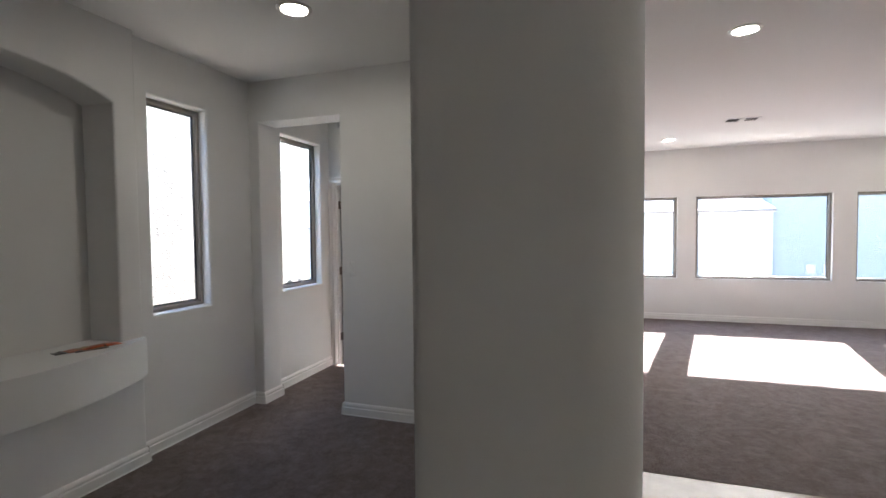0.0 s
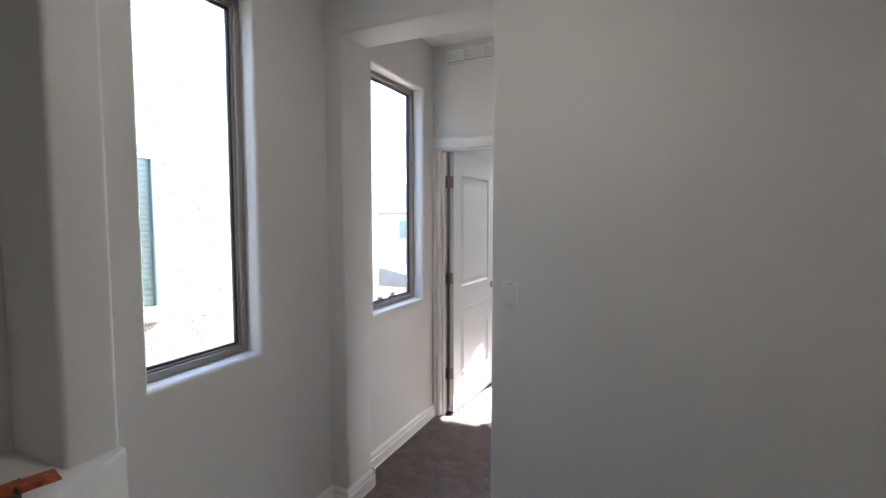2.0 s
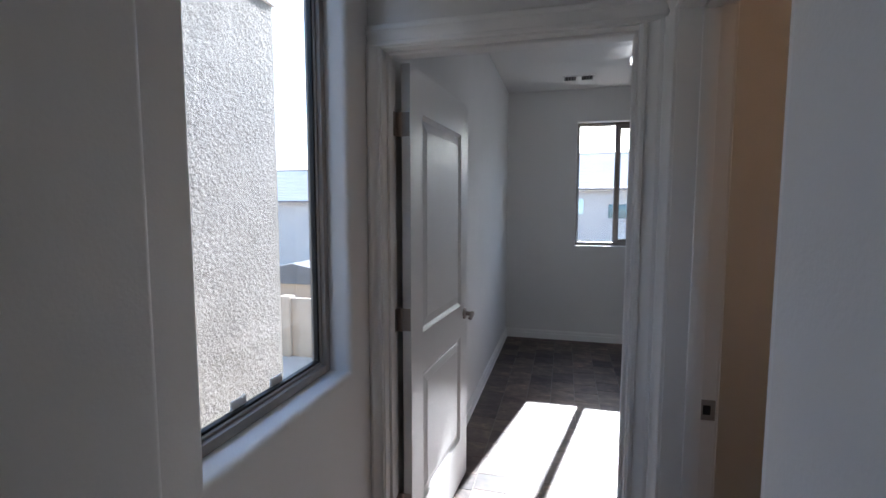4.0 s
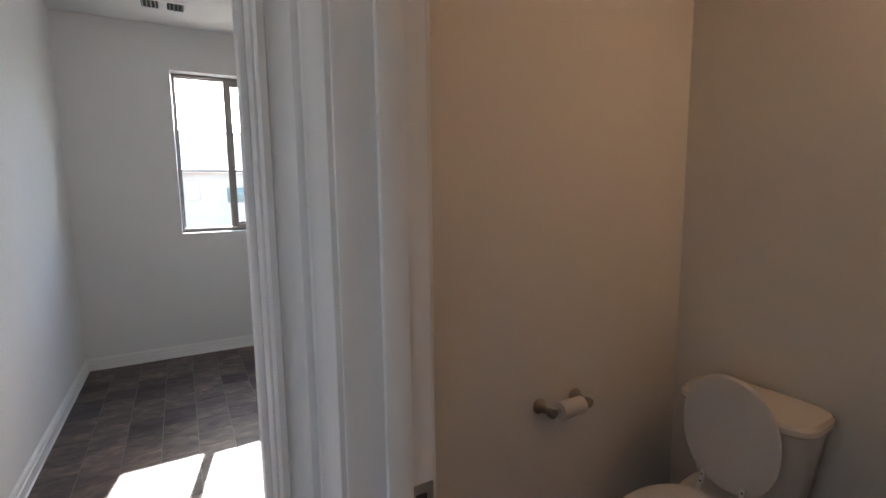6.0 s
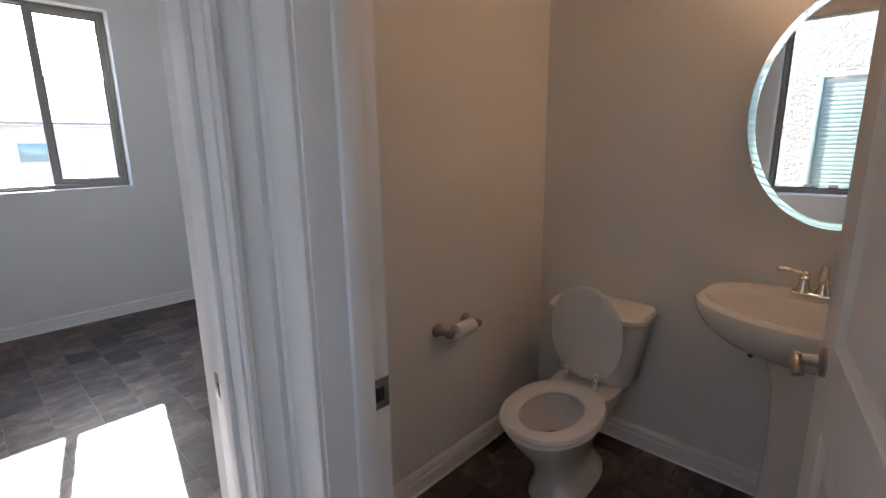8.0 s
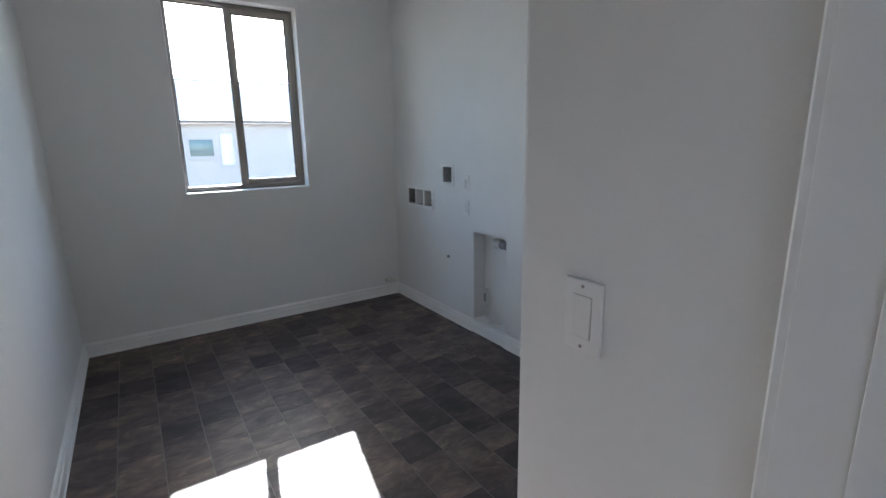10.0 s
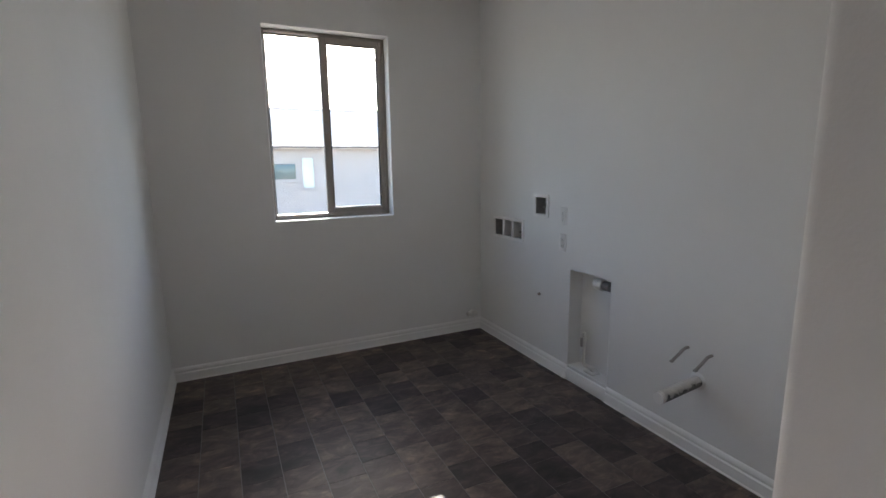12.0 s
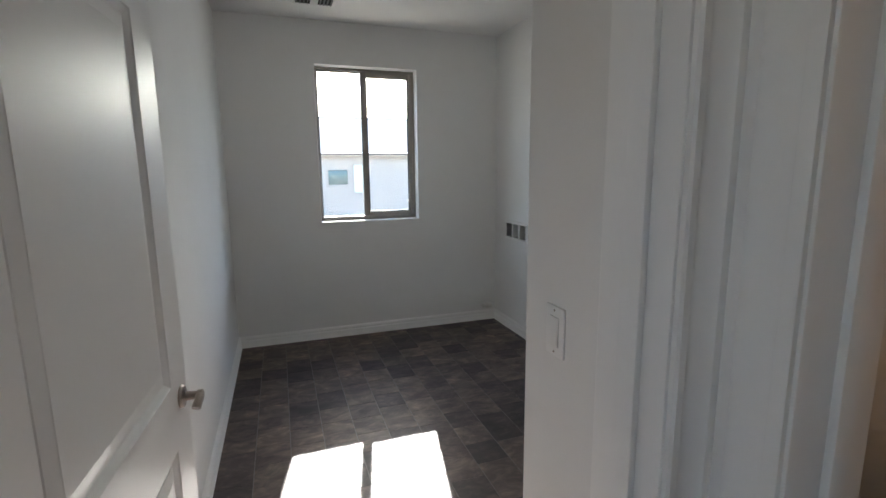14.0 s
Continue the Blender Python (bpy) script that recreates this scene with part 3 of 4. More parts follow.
# ---- doors ----
def door_leaf_mesh(w, h, t, panels):
    """A door leaf, hinged at x = 0, from y = -t to 0, with sunk and raised panels (x0, x1, z0, z1) on both faces."""
    bm = bmesh.new()
    xs = sorted({0, w, *(p[0] for p in panels), *(p[1] for p in panels)})
    zs = sorted({0, h, *(p[2] for p in panels), *(p[3] for p in panels)})

    def inside(x, z):
        return any(p[0] < x < p[1] and p[2] < z < p[3] for p in panels)
    for a, b in zip(xs, xs[1:]):
        for c, d in zip(zs, zs[1:]):
            if not inside((a + b) / 2, (c + d) / 2):
                for y in (-t, 0):
                    bm.faces.new([bm.verts.new((x, y, z)) for x, z in ((a, c), (b, c), (b, d), (a, d))])
    for a, b in (((0, 0), (w, 0)), ((w, 0), (w, h)), ((w, h), (0, h)), ((0, h), (0, 0))):
        bm.faces.new([bm.verts.new((p[0], y, p[1])) for p, y in ((a, -t), (b, -t), (b, 0), (a, 0))])
    for x0, x1, z0, z1 in panels:
        for y, s in ((-t, 1), (0, -1)):
            rings = [(0, 0), (0.003, 0.003), (0.017, 0.0115), (0.023, 0.0115), (0.025, 0.0095), (0.054, 0.0042), (0.056, 0.003)]
            loops = [[bm.verts.new(v) for v in ((x0 + i, y + s * d, z0 + i), (x1 - i, y + s * d, z0 + i), (x1 - i, y + s * d, z1 - i), (x0 + i, y + s * d, z1 - i))] for i, d in rings]
            for p, q in zip(loops, loops[1:]):
                for k in range(4):
                    bm.faces.new((p[k], p[(k + 1) % 4], q[(k + 1) % 4], q[k]))
            bm.faces.new(loops[-1])
    bmesh.ops.remove_doubles(bm, verts=bm.verts[:], dist=1e-5)
    return bm


def lever(parent, x, z, y, s):
    """A door lever on the face y, which points along s."""
    bm = lathe(bmesh.new(), ((0.03, 0), (0.03, 0.005), (0.027, 0.009), (0.0125, 0.012), (0.0105, 0.038), (0.013, 0.041), (0.013, 0.053), (0.007, 0.056)), 20, "y", (0, 0, 0))
    tube(bm, ((0, 0.046, 0), (-0.012, 0.048, -0.001), (-0.026, 0.048, -0.005), (-0.038, 0.046, -0.012), (-0.044, 0.045, -0.018)), 0.0112, 12)
    bm.transform(Matrix.Translation((x, y, z)) @ Matrix.Diagonal((1, s, 1, 1)))
    part("door_handle", bm, NICKEL, parent, "satin nickel lever handle")


def door(name, label, w, h, at, turn, hinges=(0.31, 1.065, 1.81)):
    d = thing(name, label, "door", at, kind="structure", turn=turn)
    t = 0.035
    leaf = part("leaf", door_leaf_mesh(w, h, t, ((0.13, w - 0.13, 0.25, 0.815), (0.13, w - 0.13, 0.985, h - 0.165))), DOOR, d, angle=9)
    lever(leaf, w - 0.062, 0.93, -t, -1), lever(leaf, w - 0.062, 0.93, 0, 1)
    part("latch_plate", soft_box(w - 0.002, w + 0.0015, -t / 2 - 0.012, -t / 2 + 0.012, 0.9, 0.957, 0.001), NICKEL, leaf)
    for z in hinges:
        bm = lathe(bmesh.new(), ((0.006, -0.046), (0.0075, -0.044), (0.0075, 0.044), (0.006, 0.046)), 10, "z", (-0.003, 0.006, z))
        box(bm, -0.0025, -0.0004, -0.033, 0.004, z - 0.044, z + 0.044)
        box(bm, -0.04, -0.003, 0.0175, 0.0195, z - 0.044, z + 0.044)
        box(bm, -0.012, 0.0, 0.003, 0.0195, z - 0.044, z + 0.044)
        part("hinge", bm, NICKEL, d, "satin nickel butt hinge")
    return d


def door_frame(name, label, axis, wall0, wall1, u0, u1, head, stop_at, sides, strike=None, hinge_side=None, floor=0.0):
    """Jambs, stops and casings of an opening from u0 to u1 through a wall between wall0 and wall1. sides: the faces that carry casings, each (plane, outward, low width, high width)."""
    f = thing(name, label, "door frame", kind="structure")
    j = 0.018

    def put(nm, a0, a1, b0, b1, c0, c1, mat=TRIM, r=0.0015):
        part(nm, soft_box(b0, b1, a0, a1, c0, c1, r) if axis == "y" else soft_box(a0, a1, b0, b1, c0, c1, r), mat, f)
    put("jamb", wall0, wall1, u0 - j, u0, floor, head), put("jamb", wall0, wall1, u1, u1 + j, floor, head)
    put("jamb", wall0, wall1, u0 - j, u1 + j, head, head + j)
    s0, s1 = stop_at
    put("door_stop", s0, s1, u0, u0 + 0.011, floor, head), put("door_stop", s0, s1, u1 - 0.011, u1, floor, head)
    put("door_stop", s0, s1, u0 + 0.011, u1 - 0.011, head - 0.011, head)
    for plane, out, lo, hi in sides:
        o = (0, out, 0) if axis == "y" else (out, 0, 0)

        def p3(u, z):
            return (u, plane, z) if axis == "y" else (plane, u, z)
        al = (1, 0, 0) if axis == "y" else (0, 1, 0)
        neg = tuple(-k for k in al)
        prof = lambda k: [(a * k / 0.07, n) for a, n in CASE]
        part("casing", moulding(bmesh.new(), prof(lo), p3(u0 - 0.005, floor), p3(u0 - 0.005, head + 0.005), neg, o), TRIM, f)
        part("casing", moulding(bmesh.new(), prof(hi), p3(u1 + 0.005, floor), p3(u1 + 0.005, head + 0.005), al, o), TRIM, f)
        part("casing", moulding(bmesh.new(), CASE, p3(u0 - 0.005 - lo, head + 0.005), p3(u1 + 0.005 + hi, head + 0.005), (0, 0, 1), o), TRIM, f)
    if strike:
        u, s, a, z = strike
        def plate(nm, a0, a1, c0, c1, t0, t1, mat):
            put(nm, a0, a1, min(u + s * t0, u + s * t1), max(u + s * t0, u + s * t1), c0, c1, mat, 0.0005)
        plate("strike_plate", a - 0.02, a + 0.02, z - 0.03, z + 0.03, 0, 0.0018, NICKEL)
        # Raised near-black plate painted as the shade in the latch hole.
        plate("latch_hole", a - 0.012, a + 0.008, z - 0.014, z + 0.014, 0.0018, 0.0024, DARK)
    return f


door("door_1", "white two-panel laundry door standing open against the wall", 0.815, 2.032, (0.0475, 0.141, 0.012), 86.2)
door_frame("door_frame_1", "white moulded door frame of the laundry", "y", 0.0, 0.135, 0.027, 0.855, 2.055, (0.042, 0.08), ((0.0, -1, 0.046, 0.067), (0.135, 1, 0.02, 0.062)), (0.855, -1, 0.105, 0.945), floor=0.002)
door("door_2", "white two-panel powder room door standing open inwards", 0.71, 2.025, (1.083, -0.814, 0.012), 11.2)
door_frame("door_frame_2", "white moulded door frame of the powder room", "x", 0.94, 1.08, -0.82, -0.10, 2.055, (1.0, 1.041), ((0.94, -1, 0.07, 0.082), (1.08, 1, 0.07, 0.07)), (-0.10, -1, 1.06, 0.93), floor=0.002)

# ---- switches, outlets, grilles ----
def plate_thing(name, label, category, at, turn, rocker=True, group=""):
    """A wall plate on the plane y = 0 of its own frame, looking along -y."""
    p = thing(name, label, category, at, group, turn=turn)
    bm = soft_box(-0.036, 0.036, -0.006, 0, -0.058, 0.058, 0.0035, 3)
    part("plate", bm, PLASTIC, p)
    if rocker:
        # Grey sheet stands in for the shaded slit round the rocker.
        part("gap_shade", soft_box(-0.0175, 0.0175, -0.0063, -0.0055, -0.034, 0.034, 0.0002), SHADOWGREY, p)
        bm = bmesh.new()
        v = [bm.verts.new(c) for c in ((-0.0165, -0.006, -0.033), (0.0165, -0.006, -0.033), (0.0165, -0.0088, -0.032), (-0.0165, -0.0088, -0.032), (-0.0165, -0.0072, 0.032), (0.0165, -0.0072, 0.032), (0.0165, -0.006, 0.033), (-0.0165, -0.006, 0.033))]
        for f in ((0, 1, 2, 3), (3, 2, 5, 4), (4, 5, 6, 7), (0, 3, 4, 7), (1, 6, 5, 2), (0, 7, 6, 1)):
            bm.faces.new([v[i] for i in f])
        part("rocker", bm, PLASTIC, p)
    else:
        for z in (0.021, -0.021):
            sock = part("socket", soft_box(-0.0165, 0.0165, -0.0085, -0.005, z - 0.0135, z + 0.0135, 0.004, 3), PLASTIC, p)
            for x, h in ((-0.006, 0.008), (0.006, 0.006)):
                # Near-black slips on the face, painted as the shade inside the slots.
                part("slot", soft_box(x - 0.001, x + 0.001, -0.0089, -0.0083, z + 0.002 - h / 2, z + 0.002 + h / 2, 0.0002), DARK, sock)
            part("slot", lathe(bmesh.new(), ((0.0022, 0), (0.0022, 0.0005)), 10, "y", (0, -0.009, z - 0.0085)), DARK, sock)
    for z in ((0.048, -0.048) if rocker else (0.0,)):
        part("screw", lathe(bmesh.new(), ((0.003, 0), (0.0025, 0.0012)), 10, "y", (0, -0.0072, z)), NICKEL, p)
    return p


plate_thing("light_switch", "white rocker light switch on the hall wall", "switch", (0.944, -1.24, 1.217), 0, group="rocker light switches")
plate_thing("light_switch", "white rocker light switch inside the laundry", "switch", (0.98, 0.438, 1.165), -90, group="rocker light switches")
plate_thing("wall_outlet", "white duplex outlet low on the hall wall", "outlet", (1.905, -1.24, 0.375), 0, False, "duplex outlets")
plate_thing("wall_outlet", "white duplex outlet on the laundry wall", "outlet", (2.48, 2.782, 1.125), -90, False, "duplex outlets")
plate_thing("wall_outlet", "white duplex outlet on the laundry wall", "outlet", (2.48, 2.784, 0.945), -90, False, "duplex outlets")


def return_grille():
    g = thing("return_grille", "white louvred return-air grille high over the laundry door", "grille", (0.08, 0.0, 2.652))
    w, h = 0.70, 0.105
    # Near-black sheet painted as the unlit duct behind the slats.
    part("duct_shade", box(bmesh.new(), 0.01, w - 0.01, -0.004, -0.001, 0.01, h - 0.01), DARK, g)
    for a, b, c, d in ((0, w, 0, 0.014), (0, w, h - 0.014, h)):
        part("frame", soft_box(a, b, -0.012, 0, c, d, 0.003), TRIM, g)
    n = 5
    for k in range(n + 1):
        x = k * (w - 0.014) / n
        part("frame", soft_box(x, x + 0.014, -0.0105, 0, 0.014, h - 0.014, 0.002), TRIM, g)
    for k in range(n):
        x = k * (w - 0.014) / n + 0.014
        for r in range(6):
            z = 0.02 + r * 0.0122
            bm = bmesh.new()
            moulding(bm, ((0, 0), (0.0, 0.0012), (0.008, 0.0092), (0.008, 0.008)), (x, -0.003, z), (x + (w - 0.014) / n - 0.014, -0.003, z), (0, 0, 1), (0, -1, 0))
            part("slat", bm, TRIM, g)


return_grille()


def ceiling_register(at, wx, wy, label):
    """A flat register: a plain middle plate with a slanted louvre bank at either end."""
    r = thing("ceiling_vent", label, "vent", at)
    # Near-black sheet takes the place of the duct's shade above the louvres.
    part("duct_shade", box(bmesh.new(), -wx / 2 + 0.01, wx / 2 - 0.01, -wy / 2 + 0.01, wy / 2 - 0.01, -0.004, -0.001), DARK, r)
    t = 0.02
    for a in ((-wx / 2, wx / 2, -wy / 2, -wy / 2 + t), (-wx / 2, wx / 2, wy / 2 - t, wy / 2), (-wx / 2, -wx / 2 + t, -wy / 2 + t, wy / 2 - t), (wx / 2 - t, wx / 2, -wy / 2 + t, wy / 2 - t)):
        part("frame", soft_box(*a, -0.009, 0, 0.002), TRIM, r)
    part("middle_plate", soft_box(-wx * 0.09, wx * 0.09, -wy / 2 + t, wy / 2 - t, -0.012, -0.001, 0.002), TRIM, r)
    n = 4
    for side in (-1, 1):
        span = wx * 0.41 - t
        for k in range(n):
            x = wx * 0.09 + span * (k + 0.5) / n
            lean = 0.008 if side > 0 else -0.008
            bm = moulding(bmesh.new(), ((0, 0), (0.001, 0), (0.001 + lean, 0.01), (lean, 0.01)), (side * x, -wy / 2 + t, -0.002), (side * x, wy / 2 - t, -0.002), (1, 0, 0), (0, 0, -1))
            # Slats toned grey, so the shade between white louvres sits in the colour.
            part("slat", bm, RECESS_SHADE, r)


ceiling_register((0.75, 3.43, H), 0.31, 0.2, "white two-way ceiling air vent in the laundry")
ceiling_register((4.42, 1.88, H), 0.36, 0.2, "white two-way ceiling air vent in the living room")


def can_light(at):
    c = thing("recessed_light", "white round recessed ceiling light, switched on", "ceiling light", at, "recessed lights")
    part("trim_ring", lathe(bmesh.new(), ((0.1, 0), (0.1, -0.004), (0.094, -0.008), (0.078, -0.009), (0.072, -0.003), (0.072, 0.0)), 32), TRIM, c)
    part("lens", lathe(bmesh.new(), ((0.071, -0.0005), (0.071, -0.004), (0.03, -0.006)), 32), CAN_GLOW, c)
    return c


first = can_light((1.17, -2.23, H))
# The lamp at (4.6, -4.6) is unseen, added to brighten the pillar's south face.
for x, y in ((3.73, -1.0), (3.77, 2.95), (6.6, -1.0), (6.6, 2.95), (4.6, -4.6)):
    copy_thing(first, pose(x, y, H))


def strip_light():
    s = thing("strip_light", "white linear LED ceiling light, switched on", "ceiling light", (1.213, 2.27, H))
    part("housing", soft_box(-0.05, 0.05, -0.61, 0.61, -0.03, 0, 0.004), TRIM, s)
    bm = bmesh.new()
    prof = [(0.052 * math.cos(radians(a)), -0.03 - 0.04 * math.sin(radians(a))) for a in range(0, 181, 15)]
    a, b = [bm.verts.new((x, -0.605, z)) for x, z in prof], [bm.verts.new((x, 0.605, z)) for x, z in prof]
    for k in range(len(prof) - 1):
        bm.faces.new((a[k], a[k + 1], b[k + 1], b[k]))
    bm.faces.new((a[-1], a[0], b[0], b[-1]))
    bm.faces.new(a), bm.faces.new(b[::-1])
    part("diffuser", bm, STRIP_GLOW, s)
    for y in (-0.61, 0.6):
        part("end_cap", soft_box(-0.054, 0.054, y, y + 0.01, -0.072, -0.0, 0.004), PLASTIC, s)


strip_light()


# ---- hall: panel on the pillar, package on the ledge ----
def wall_panel():
    p = thing("control_panel", "black-screened control panel with a white base on the pillar", "control panel", (2.48, -3.42, 1.53), turn=-90)
    part("housing", soft_box(-0.164, 0.164, -0.02, 0, -0.078, 0.05, 0.004, 3), SCREEN, p, "dark housing")
    part("screen", soft_box(-0.162, 0.162, -0.024, -0.0125, -0.048, 0.052, 0.004, 3), SCREEN, p)
    part("base_bar", soft_box(-0.16, 0.16, -0.024, -0.0195, -0.077, -0.0495, 0.002, 3), PLASTIC, p)
    part("button", lathe(bmesh.new(), ((0.006, 0), (0.0055, 0.0015)), 12, "y", (0.0, -0.0242, -0.064)), SHADOWGREY, p)


wall_panel()
s = thing("thermostat", "small white thermostat on the living room wall end", "thermostat", (2.71, -1.64, 1.55), turn=90)
part("case", soft_box(-0.035, 0.035, -0.022, 0, -0.055, 0.055, 0.005, 3), PLASTIC, s)
part("lens", lathe(bmesh.new(), ((0.01, 0), (0.007, 0.004)), 14, "y", (0, -0.026, 0.02)), DARK, s)


def sheet(w, d, x0, thick, seed, mat, name, parent, label=""):
    """A slightly buckled packet lying flat."""
    bm = bmesh.new()
    nx, ny, rnd = 14, 7, random.Random(seed)
    ph = [rnd.uniform(0, 6) for _ in range(4)]
    grid = []
    for i in range(nx + 1):
        row = []
        for j in range(ny + 1):
            u, v = i / nx, j / ny
            edge = min(u, 1 - u, v, 1 - v) * 6
            z = thick * min(1, edge) ** 0.6 * (0.75 + 0.25 * math.sin(5 * u + ph[0]) * math.sin(4 * v + ph[1])) + 0.0012 + 0.002 * math.sin(9 * u + ph[2])
            row.append(bm.verts.new((x0 + u * w, (v - 0.5) * d, max(z, 0.001))))
        grid.append(row)
    for i in range(nx):
        for j in range(ny):
            bm.faces.new((grid[i][j], grid[i + 1][j], grid[i + 1][j + 1], grid[i][j + 1]))
    rim = [grid[i][0] for i in range(nx + 1)] + [grid[nx][j] for j in range(1, ny + 1)] + [grid[i][ny] for i in range(nx - 1, -1, -1)] + [grid[0][j] for j in range(ny - 1, 0, -1)]
    low = [bm.verts.new((v.co.x, v.co.y, 0)) for v in rim]
    for k in range(len(rim)):
        n = (k + 1) % len(rim)
        bm.faces.new((rim[k], low[k], low[n], rim[n]))
    bm.faces.new(low[::-1])
    return part(name, bm, mat, parent, label)


pk = thing("snack_packet", "crumpled orange and black plastic packet lying on the niche ledge", "packet", (-0.012, -2.762, 0.8525), turn=76)
sheet(0.27, 0.085, 0, 0.009, 3, ORANGE, "wrapper", pk)
sheet(0.062, 0.075, -0.06, 0.005, 4, BLACKCARD, "end_flap", pk, "black end flap")
sheet(0.03, 0.088, 0.17, 0.0105, 5, BLACKCARD, "print_band", pk, "black printed band")
sheet(0.1, 0.018, 0.03, 0.0115, 6, CREAM, "print_band", pk, "cream printed bar")
bk = thing("flyer", "dark red folded paper flyer under the orange packet", "paper", (0.03, -2.745, 0.8525), turn=68)
sheet(0.16, 0.06, 0, 0.0015, 8, BLACKCARD, "sheet", bk)


# ---- laundry wall ----
def utility_box(label, y0, y1, z0, z1, cells, valves):
    """A plastic box sunk into the laundry's east wall, open in front, split into cells."""
    b = thing("utility_box", label, "utility box", (2.48, (y0 + y1) / 2, z0))
    x, m, h = 0.0, (y0 + y1) / 2, z1 - z0
    w = y1 - y0
    rim = 0.02
    # Back and sides toned grey for the shade within the white box.
    part("back", box(bmesh.new(), 0.078, 0.082, -w / 2, w / 2, 0, h), RECESS_SHADE, b)
    for a in ((-w / 2 - rim, -w / 2 + 0.004, -rim, h + rim), (w / 2 - 0.004, w / 2 + rim, -rim, h + rim), (-w / 2 + 0.004, w / 2 - 0.004, h - 0.004, h + rim), (-w / 2 + 0.004, w / 2 - 0.004, -rim, 0.004)):
        part("rim", soft_box(-0.009, 0.001, *a, 0.0025), TRIM, b)
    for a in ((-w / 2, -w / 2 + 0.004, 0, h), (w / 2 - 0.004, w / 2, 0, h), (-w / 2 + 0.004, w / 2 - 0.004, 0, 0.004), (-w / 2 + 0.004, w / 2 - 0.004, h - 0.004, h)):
        part("side", box(bmesh.new(), 0.001, 0.078, *a), RECESS_SHADE, b)
    for k in range(1, cells):
        y = -w / 2 + w * k / cells
        part("divider", soft_box(-0.008, 0.078, y - 0.013, y + 0.013, 0.004, h - 0.004, 0.002), TRIM, b)
    for k in valves:
        y = -w / 2 + w * (k + 0.5) / cells
        bm = tube(bmesh.new(), ((0.05, y, 0.004), (0.05, y, 0.06)), 0.009, 10)
        tube(bm, ((0.05, y, 0.05), (0.022, y, 0.05)), 0.008, 10)
        v = part("valve", bm, COPPER, b)
        part("knob", lathe(bmesh.new(), ((0.014, 0), (0.016, 0.004), (0.014, 0.012)), 12, "z", (0.05, y, 0.06)), DARK, v)


utility_box("white washer supply box with three open cells in the wall", *B3, 3, (0, 2))
utility_box("white single utility box sunk into the wall", *B1, 1, (0,))


def vent_recess():
    r = thing("dryer_vent_box", "tall white dryer vent recess with a duct collar", "vent box", (2.48, (REC[0] + REC[1]) / 2, REC[2]))
    w, h = REC[1] - REC[0], REC[3] - REC[2]
    part("back", box(bmesh.new(), 0.104, 0.108, -w / 2, w / 2, 0, h), PAINT, r)
    for a in ((-w / 2, -w / 2 + 0.003, 0, h), (w / 2 - 0.003, w / 2, 0, h), (-w / 2 + 0.003, w / 2 - 0.003, 0, 0.003), (-w / 2 + 0.003, w / 2 - 0.003, h - 0.003, h)):
        part("side", box(bmesh.new(), -0.002, 0.104, *a), PAINT, r)
    part("duct_collar", lathe(bmesh.new(), ((0.036, 0.03), (0.038, 0.026), (0.038, -0.035), (0.034, -0.04), (0.032, -0.035)), 24, "y", (0.05, -0.04, h - 0.062)), PVC, r, "white duct collar")
    part("duct", lathe(bmesh.new(), ((0.03, -0.03), (0.03, -0.09), (0.026, -0.093)), 24, "y", (0.052, -0.04, h - 0.062)), PIPEGREY, r, "dark metal duct end")
    gas = part("gas_stub", tube(bmesh.new(), ((0.045, 0.08, 0.26), (0.045, 0.08, 0.06), (0.045, 0.077, 0.046), (0.045, 0.066, 0.038), (0.045, -0.01, 0.036)), 0.0115, 12), PVC, r, "painted gas stub pipe")
    part("valve", soft_box(0.03, 0.06, 0.066, 0.094, 0.185, 0.232, 0.005), PVC, gas, "small shut-off valve")
    part("valve_handle", soft_box(0.02, 0.031, 0.071, 0.089, 0.165, 0.225, 0.003), COPPER, gas)
    part("elbow", lathe(bmesh.new(), ((0.016, -0.012), (0.019, -0.008), (0.019, 0.012), (0.016, 0.016)), 14, "y", (0.045, -0.012, 0.036)), PVC, gas)
    part("foot_plate", soft_box(0.012, 0.085, -0.045, 0.045, 0.003, 0.02, 0.008, 3), PVC, r, "off-white foot plate")
    part("baseboard_piece", soft_box(-0.015, 0.0, -w / 2 + 0.001, w / 2 - 0.001, -REC[2], -0.016, 0.003), TRIM, r, "plain board below the recess")



vent_recess()
d = thing("drain_pipe", "capped paint-flecked drain pipe sticking out of the laundry wall", "pipe", (2.48, 1.735, 0.394))
part("pipe", tube(bmesh.new(), ((0.01, 0, 0), (-0.3, -0.036, 0.0)), 0.0285, 24), SPRAYED, d, "black pipe barrel with white overspray")
part("collar", lathe(bmesh.new(), ((0.0305, -0.012), (0.0305, 0.0), (0.029, 0.002)), 24, "x", (-0.3, -0.036, 0.0)), PVC, d)
part("cap", lathe(bmesh.new(), ((0.0275, 0), (0.0275, 0.006), (0.023, 0.008)), 24, "x", (-0.32, -0.037, 0.0)), PLASTIC, d)
part("escutcheon", lathe(bmesh.new(), ((0.045, 0.004), (0.042, 0.0), (0.03, -0.004)), 24, "x", (-0.003, 0, 0)), PAINT, d)
